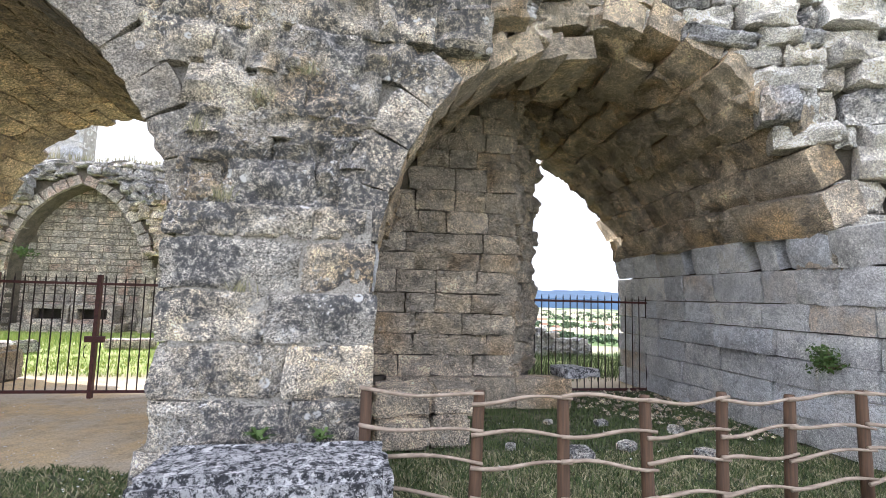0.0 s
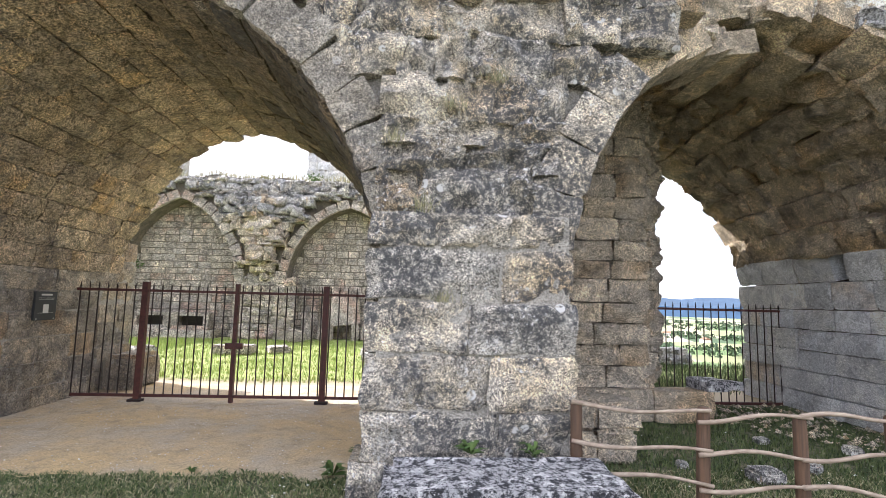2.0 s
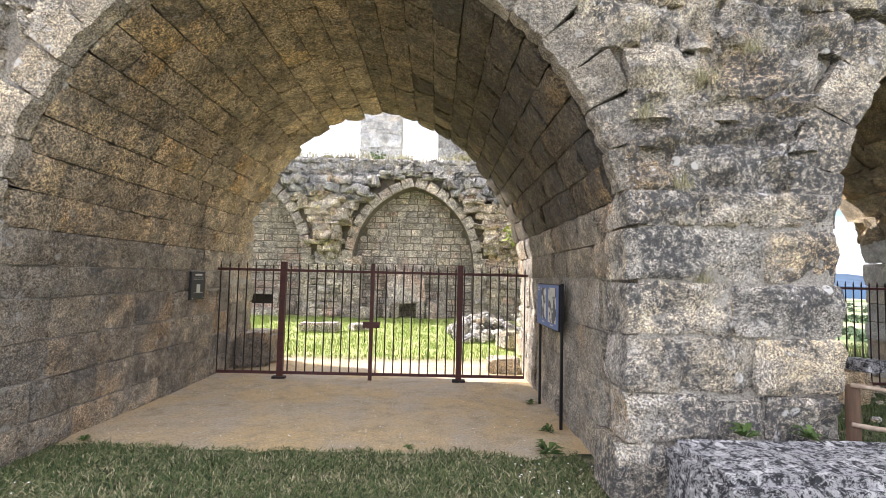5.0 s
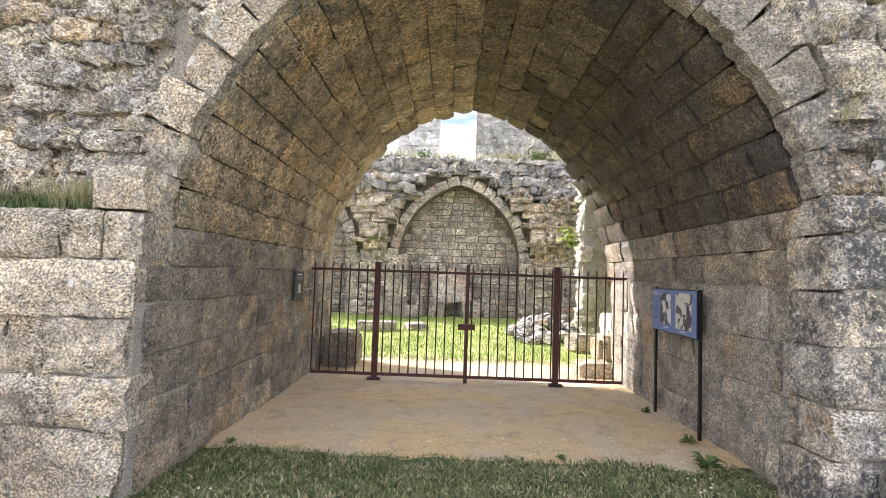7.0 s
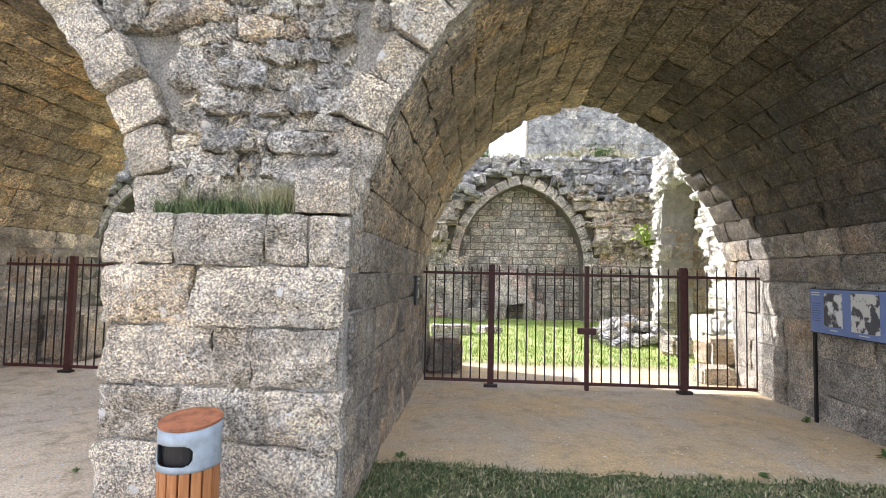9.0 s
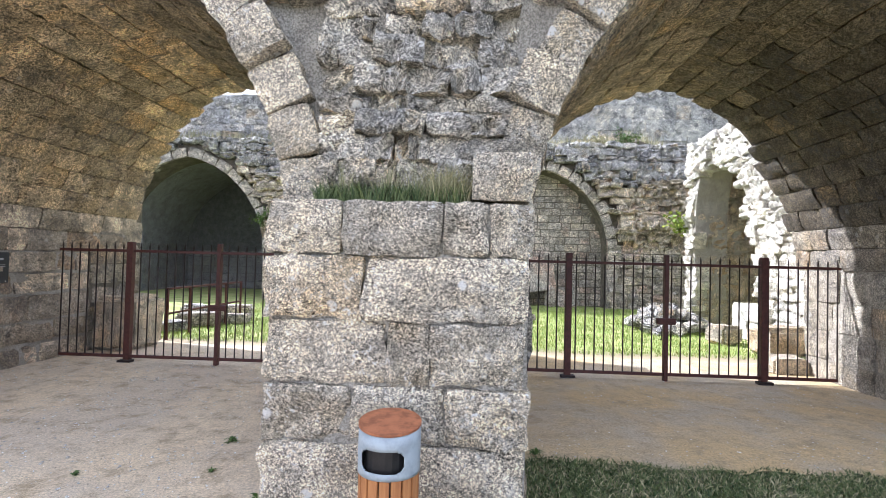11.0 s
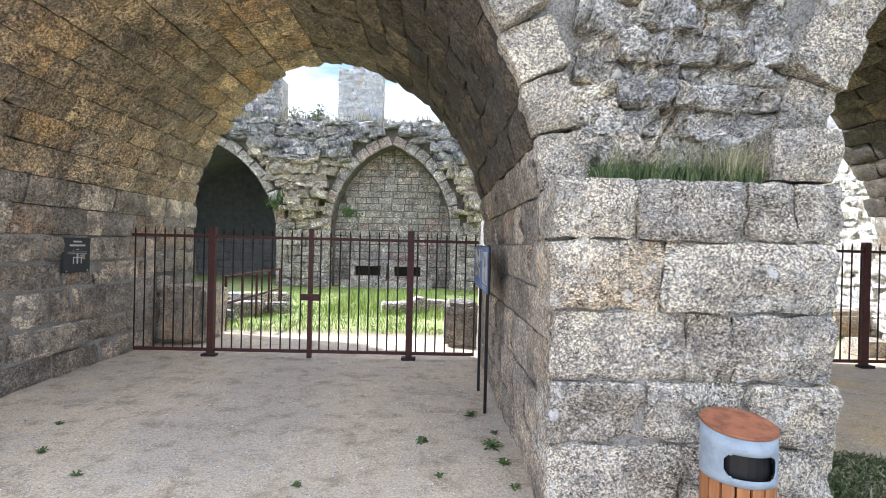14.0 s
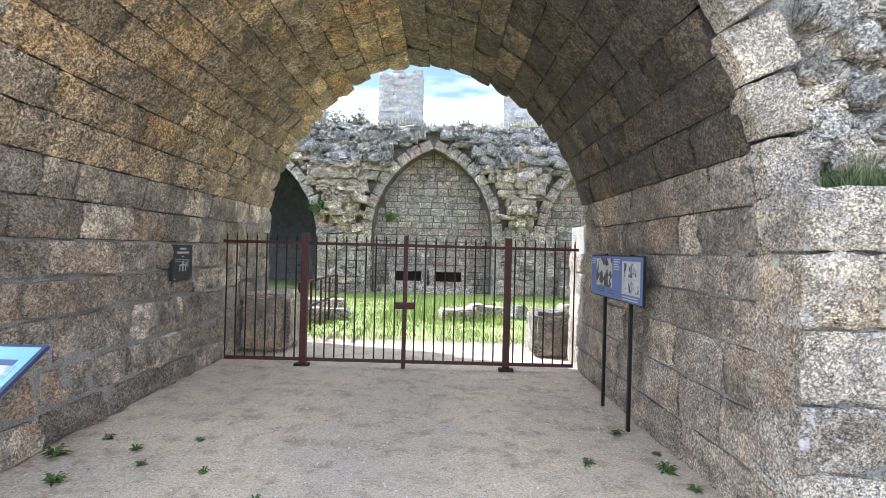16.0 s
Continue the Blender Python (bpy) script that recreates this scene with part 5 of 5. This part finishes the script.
def weed(x, y, seed, size=0.12, z=0.0):
    g = random.Random(seed)
    verts, faces = [], []
    for k in range(26):
        a = g.uniform(0, 6.283)
        l, w, up = size * g.uniform(0.5, 1.1), size * 0.13, size * g.uniform(0.1, 0.7)
        d, s = Vector((math.cos(a), math.sin(a), 0)), Vector((-math.sin(a), math.cos(a), 0))
        i = len(verts)
        for p in (Vector(), d * l * 0.5 + s * w + Vector((0, 0, up)), d * l + Vector((0, 0, up * 0.8)), d * l * 0.5 - s * w + Vector((0, 0, up))):
            verts.append(p)
        faces.append((i, i + 1, i + 2, i + 3))
    ob = obj("weed", verts, faces, M_LEAF)
    ob.location = (x, y, z + 0.006)
    tagged(ob, "small green weed in the sand by the wall", "weed")


for k, (x, y, s) in enumerate(((-1.75, 5.6, 0.11), (-1.72, 6.75, 0.09), (-1.9, 4.95, 0.16), (-8.34, 4.95, 0.10), (-8.45, 5.7, 0.08), (-8.9, 5.05, 0.07), (-8.75, 4.45, 0.05),
                              (-12.9, 4.95, 0.12), (-12.6, 4.55, 0.10), (-12.2, 4.85, 0.06), (-11.7, 4.75, 0.06), (-12.75, 5.3, 0.06), (-12.0, 5.3, 0.05), (-9.7, 4.3, 0.05), (-8.26, 4.3, 0.06), (-8.28, 4.65, 0.07), (-8.25, 4.1, 0.06), (-8.28, 5.25, 0.05), (-12.85, 4.3, 0.10), (-12.4, 5.1, 0.07), (-11.2, 4.4, 0.05), (-6.25, 5.05, 0.08), (-3.2, 5.0, 0.07), (-6.6, 3.85, 0.1), (-0.3, 3.85, 0.12), (-0.75, 3.85, 0.14))):
    weed(x, y, k, s, 0.54 if -1.4 < x < 0 else 0.012)

for k, (x, y, z) in enumerate(((-0.98, 3.93, 1.63), (-0.92, 3.98, 3.2), (-1.40, 3.98, 2.9), (-0.55, 3.99, 3.45), (-1.15, 3.9, 2.34))):
    t_ = np.random.default_rng(50 + k)
    blades("wall_tuft", np.stack([t_.normal(x, 0.05, 60), t_.uniform(y, y + 0.06, 60), t_.normal(z, 0.015, 60)], 1), 0.05, 0.16, M_STRAW, 60 + k, 1.0, 0.003, "small dry grass tuft in a pier joint")


def daisy_patch(x0, x1, y0, y1, n, seed):
    g = random.Random(seed)
    verts, faces = [], []
    for k in range(n):
        c = Vector((g.uniform(x0, x1), g.uniform(y0, y1), g.uniform(0.05, 0.08)))
        i = len(verts)
        for j in range(8):
            rr = 0.012 if j % 2 else 0.008
            verts.append(c + Vector((rr * math.cos(j * 0.785), rr * math.sin(j * 0.785), g.uniform(-0.003, 0.003))))
        faces.append(tuple(range(i, i + 8)))
    ob = obj("daisies", verts, faces, M_PETAL)
    tagged(ob, "scattered small white daisies in the grass", "flowers", kind="stuff")


daisy_patch(-2.4, -1.6, 3.7, 4.9, 26, 1)
daisy_patch(-6.9, -5.9, 3.4, 4.1, 18, 2)
daisy_patch(1.0, 4.6, 4.2, 6.5, 40, 3)


def pebbles(name, n, x0, x1, y0, y1, keep, lo, hi, mat, seed, label):
    """Loose gravel grains, joined."""
    g = np.random.default_rng(seed)
    verts, faces = [], []
    base = np.array([(1, 0, 0), (0, 1, 0), (-1, 0, 0), (0, -1, 0), (0, 0, 0.8), (0, 0, -0.5)])
    tri = ((0, 1, 4), (1, 2, 4), (2, 3, 4), (3, 0, 4), (1, 0, 5), (2, 1, 5), (3, 2, 5), (0, 3, 5))
    for x, y in zip(g.uniform(x0, x1, n), g.uniform(y0, y1, n)):
        if not keep(x, y):
            continue
        s = lo + (hi - lo) * g.uniform() ** 3
        a = g.uniform(0, 6.28)
        rot = np.array([(math.cos(a), -math.sin(a), 0), (math.sin(a), math.cos(a), 0), (0, 0, 1)])
        v = (base * g.uniform(0.6, 1.2, (6, 3)) * s) @ rot.T + (x, y, 0.022)
        i = len(verts)
        verts.extend(v)
        faces.extend(tuple(k + i for k in f) for f in tri)
    ob = obj(name, verts, faces, mat)
    tagged(ob, label, "gravel", kind="stuff")


pebbles("gravel", 5000, -13.0, -8.0, 2.2, 8.0, lambda x, y: x < -8.2 or y < 3.8, 0.004, 0.016, M_GREY, 21, "loose grey gravel on the sand path")
pebbles("gravel", 1400, -6.3, -1.7, 5.0, 8.0, lambda x, y: True, 0.003, 0.012, M_GREY, 22, "sparse loose gravel on the sand floor")
pebbles("scree", 700, 2.6, 5.1, 5.4, 8.4, lambda x, y: x > 4.6 - 0.9 * (y - 5.4), 0.015, 0.07, M_CREAM, 23, "pale stone chips along the ruined wall foot")


# ---- far away: houses and woods on the plain ----


def far_house(x, y, w, d, h, rz, k):
    b = empty("farm_house", x, y, ground_z(x, y) - 0.3, rz)
    tagged(b, "small white far house with a tiled roof", "house", "houses on the plain")
    part("wall", box_bm(-w / 2, w / 2, -d / 2, d / 2, 0, h), M_HOUSE, b, "white rendered wall")
    bm = bmesh.new()
    p = [bm.verts.new(c) for c in ((-w / 2 - 0.4, -d / 2 - 0.4, h), (w / 2 + 0.4, -d / 2 - 0.4, h), (w / 2 + 0.4, d / 2 + 0.4, h), (-w / 2 - 0.4, d / 2 + 0.4, h), (-w / 2 - 0.4, 0, h + d * 0.3), (w / 2 + 0.4, 0, h + d * 0.3))]
    for f in ((0, 1, 5, 4), (2, 3, 4, 5), (0, 4, 3), (1, 2, 5), (3, 2, 1, 0)):
        bm.faces.new([p[i] for i in f])
    part("roof", bm, M_TILE, b, "brown tiled roof")
    for i in (-1, 1):
        part("window", box_bm(i * w / 4 - 0.6, i * w / 4 + 0.6, -d / 2 - 0.06, -d / 2, h * 0.35, h * 0.7), M_BLACK, b)


M_HOUSE = plain("white_render", (0.75, 0.73, 0.68), 0.9, 0, 0.1, 0.5)
M_TILE = plain("brown_roof_tiles", (0.30, 0.17, 0.11), 0.9, 0, 0.3, 2.0)
r_ = random.Random(77)
for k in range(8):
    a, d = radians(19 + 15 * r_.random()), r_.uniform(620, 1050)
    far_house(d * math.sin(a), d * math.cos(a), r_.uniform(10, 20), r_.uniform(8, 11), r_.uniform(4, 6.5), r_.uniform(0, 180), k)
verts, faces = [], []
for k in range(460):
    a = radians(r_.uniform(14, 44))
    d = r_.choice((r_.uniform(540, 640), r_.uniform(800, 900), r_.uniform(1100, 1700), r_.uniform(1100, 1700)))
    cx, cy, s = d * math.sin(a), d * math.cos(a), r_.uniform(4, 8)
    cz = ground_z(cx, cy)
    for j in range(26):
        p = Vector((cx + r_.gauss(0, 0.42) * s, cy + r_.gauss(0, 0.42) * s, cz + s * (0.25 + 0.9 * r_.random())))
        q = Euler((r_.uniform(0, 3), r_.uniform(0, 3), r_.uniform(0, 3))).to_matrix()
        i = len(verts)
        w = s * r_.uniform(0.12, 0.26)
        for c in ((-w, -w, 0), (w, -w * 0.7, 0), (w * 0.8, w, 0), (-w, w * 0.8, 0)):
            verts.append(p + q @ Vector(c))
        faces.append((i, i + 1, i + 2, i + 3))
tagged(obj("far_woods", verts, faces, M_FARLEAF), "dark green copses and hedges on the far plain", "woods", kind="stuff")

# ---- plaques and the sloping sign ----


def plaque(y0, y1, z0, z1, x, label, square):
    p = empty("wall_plaque", x, (y0 + y1) / 2, (z0 + z1) / 2)
    tagged(p, label, "plaque")
    hy, hz = (y1 - y0) / 2, (z1 - z0) / 2
    plate = part("plate", box_bm(-0.01, 0.028, -hy, hy, -hz, hz, 0.004), M_PLAQUE, p)
    for z, w, h in ((0.78, 0.32, 0.05), (0.56, 0.6, 0.055), (0.34, 0.12, 0.02), (0.18, 0.75, 0.012), (0.08, 0.75, 0.012)) if not square else ((0.78, 0.5, 0.06), (0.55, 0.7, 0.012), (0.46, 0.7, 0.012), (-0.5, 0.7, 0.012)):
        part("lettering", box_bm(0.028, 0.030, -hy * w, hy * w, hz * (z - h), hz * (z + h)), M_LETTER, plate)
    if square:
        part("pale_square", box_bm(0.028, 0.031, -0.05, 0.05, -0.10, 0.02), M_LETTER, plate, "pale printed square")
    else:
        for a, b, c, d in ((-0.07, 0.07, -0.035, -0.02), (-0.07, -0.055, -0.10, -0.02), (0.055, 0.07, -0.10, -0.02), (-0.012, 0.012, -0.10, 0.02)):
            part("emblem", box_bm(0.028, 0.031, a, b, c, d), M_LETTER, plate)
    for s in (-1, 1):
        part("screw", tube_bm([(0.028, s * hy * 0.8, -hz * 0.9), (0.033, s * hy * 0.8, -hz * 0.9)], 0.008, 8), M_LETTER, plate)


plaque(7.22, 7.62, 1.23, 1.63, -6.43, "dark slate plaque with pale lines on the vault wall", True)
plaque(6.72, 7.14, 1.21, 1.62, -13.08, "dark slate plaque with pale emblem on the vault wall", False)


def lectern():
    p = empty("lectern_sign", -12.39, 3.62, -0.02)
    tagged(p, "sloping blue picture sign on a dark post", "sign")
    m = pose(0, 0, 1.0, 32, 0, 0)
    for nm, box, mat, lb in (("frame", (-0.34, 0.34, -0.21, 0.21, -0.012, 0.008), M_SIGNBLUE, "dark blue frame"), ("print", (-0.32, 0.32, -0.19, 0.19, 0.008, 0.011), M_SIGNSKY, "pale blue printed view"),
                             ("picture", (-0.05, 0.29, -0.10, 0.06, 0.011, 0.0135), M_PHOTO3, "printed castle view"), ("roof", (-0.05, 0.27, 0.06, 0.10, 0.011, 0.0135), M_PRINT2, ""),
                             ("caption", (0.02, 0.2, -0.15, -0.14, 0.011, 0.0135), M_PRINT2, "")):
        o = part(nm, box_bm(*box), mat, p, lb)
        o.matrix_local = m
    part("post", box_bm(-0.035, 0.035, -0.03, 0.03, 0, 1.0, 0.005), M_BLACK, p)


M_SIGNBLUE = plain("sign_frame_blue", (0.03, 0.05, 0.11), 0.4, 0, 0.1)
M_SIGNSKY = plain("sign_print_sky", (0.26, 0.50, 0.72), 0.35, 0, 0.12, 4, 0)
n_ = Nodes("sign_print_view", 0.4)
M_PHOTO3 = n_.done(n_.mix(n_.step(n_.noise(12, 3), 0.45, 0.55), (0.25, 0.36, 0.42), (0.55, 0.62, 0.62)))
lectern()

# ---- things in the court ----


def trough(x, label):
    t = empty("stone_trough", x, 19.75, 0.30)
    tagged(t, label, "trough")
    part("lintel", box_bm(-0.72, 0.72, -0.25, 0.3, 0.52, 0.66, 0.02), M_COURT, t)
    part("sill", box_bm(-0.70, 0.70, -0.27, 0.3, 0.0, 0.14, 0.02), M_COURT, t)
    for s in (-1, 1):
        part("jamb", box_bm(s * 0.6 - 0.11, s * 0.6 + 0.11, -0.25, 0.3, 0.14, 0.52, 0.03), M_COURT, t)
    # the opening's deep shade is painted as a near-black back
    part("back", box_bm(-0.5, 0.5, 0.2, 0.3, 0.14, 0.52), M_TROUGH_SHADE, t, "back of the trough, coloured dark for deep shade")


M_TROUGH_SHADE = plain("shaded_trough_stone", (0.05, 0.045, 0.04), 0.95, 0, 0.3)
trough(-11.35, "pale stone trough with dark opening in the blind arch")
trough(-9.85, "pale stone trough with dark opening in the blind arch")
boulder("stone_step", -10.6, 19.7, 0.0, 3.4, 1.0, 0.30, M_COURT, "long low stone step under the troughs", "stone step", 40, 0, 0.02, 4, 0.04)
for k, (x, y, w, d, h, rz, mat) in enumerate(((-9.65, 13.0, 0.9, 0.6, 0.24, 10, M_COURT), (-8.75, 13.6, 0.8, 0.5, 0.24, -14, M_COURT), (-9.2, 13.2, 0.42, 0.4, 0.34, 30, M_COURT), (-8.2, 13.4, 0.5, 0.4, 0.3, 50, M_RUBBLE),
                                              (-13.1, 12.0, 0.9, 0.6, 0.3, 20, M_COURT), (-13.5, 12.7, 0.8, 0.5, 0.4, -20, M_RUBBLE), (-12.5, 12.6, 0.6, 0.5, 0.22, 5, M_COURT), (-13.2, 11.1, 0.6, 0.5, 0.2, 60, M_RUBBLE), (-12.9, 13.4, 0.9, 0.4, 0.35, 12, M_COURT),
                                              (-6.3, 14.5, 1.1, 0.6, 0.26, 4, M_COURT), (-5.2, 15.0, 0.6, 0.5, 0.2, 33, M_COURT),
                                              (-5.6, 18.6, 0.7, 0.5, 0.45, 10, M_COURT), (-1.2, 11.8, 0.6, 0.5, 0.4, 25, M_CREAM), (-0.8, 10.6, 0.9, 0.6, 0.55, 5, M_CREAM))):
    boulder("fallen_stone", x, y, 0.0, w, d, h, mat, "pale fallen wall stone lying in the court grass", "stone", 50 + k, rz, 0.04, 2, 0.08)
for k, (x, z, w, h, lean) in enumerate(((-4.1, 0.55, 1.5, 1.35, -8), (-5.35, 0.0, 0.35, 0.85, -14), (-4.95, 0.0, 0.3, 0.7, 10), (-3.2, 0.0, 0.45, 0.65, 12), (-2.7, 0.0, 0.3, 0.9, -9))):
    ob = boulder("leaning_slab", x, 19.75, z, w, 0.22, h, M_COURT, "pale broken slab leaning in the blind arch", "stone slab", 70 + k, 0, 0.05, 2, 0.08)
    ob.matrix_basis = pose(x, 19.75, z, -6, lean, 0)
for k, x in enumerate((-4.6, -3.6)):
    boulder("slab_prop", x, 19.8, 0.0, 0.3, 0.5, 0.62, M_COURT, "rough stone propping the broken slab", "stone", 80 + k, 9, 0.03, 2)
seeds_ = [boulder("rubble_stone", -2.0, 13.0 + 0.3 * k, 0.0, 0.34, 0.27, 0.2, M_RUBBLE, "loose grey rubble stone of the heap", "stone", 90 + k, 0, 0.05, 2, 0.1) for k in range(4)]
r_ = random.Random(5)
for k in range(60):
    a, d = r_.uniform(0, 6.28), r_.uniform(0, 1) ** 0.6
    z = max(0.0, 0.62 * (1 - d) + r_.uniform(-0.08, 0.02))
    copy_thing(seeds_[k % 4], pose(-1.7 + 1.1 * d * math.cos(a), 13.6 + 0.8 * d * math.sin(a), z, r_.uniform(-25, 25), r_.uniform(-25, 25), r_.uniform(0, 360)))


def railing(x, y0, y1, label):
    g = empty("railing", x, (y0 + y1) / 2, 0, 90)
    tagged(g, label, "railing")
    h = (y1 - y0) / 2
    for z in (0.98, 0.5):
        part("rail", box_bm(-h, h, -0.02, 0.02, z - 0.02, z + 0.02, 0.004), M_RUST, g)
    n = 5
    for k in range(n):
        x = -h + 2 * h * k / (n - 1)
        part("post", box_bm(x - 0.02, x + 0.02, -0.02, 0.02, 0, 1.0, 0.004), M_RUST, g)


railing(-12.58, 9.95, 13.0, "brown steel railing in the court")

# low broken wall outside the ruined vault
OUT = core_box("wall_outside", 4.6, 6.6, 14.0, 14.5, -0.8, 0.45, M_MORTAR, "low broken rubble wall outside the ruined vault")
lay(OUT, facing(0, 13.97, "front"), 4.5, 6.7, -0.2, 0.75, 0.16, 0.28, M_RUBBLE, "small", 0.01, 95, lambda x, z, a, b: z < 0.75 - 0.25 * abs(x - 5.0), 0.3, 0.5, 0.05, 8, 0.5)
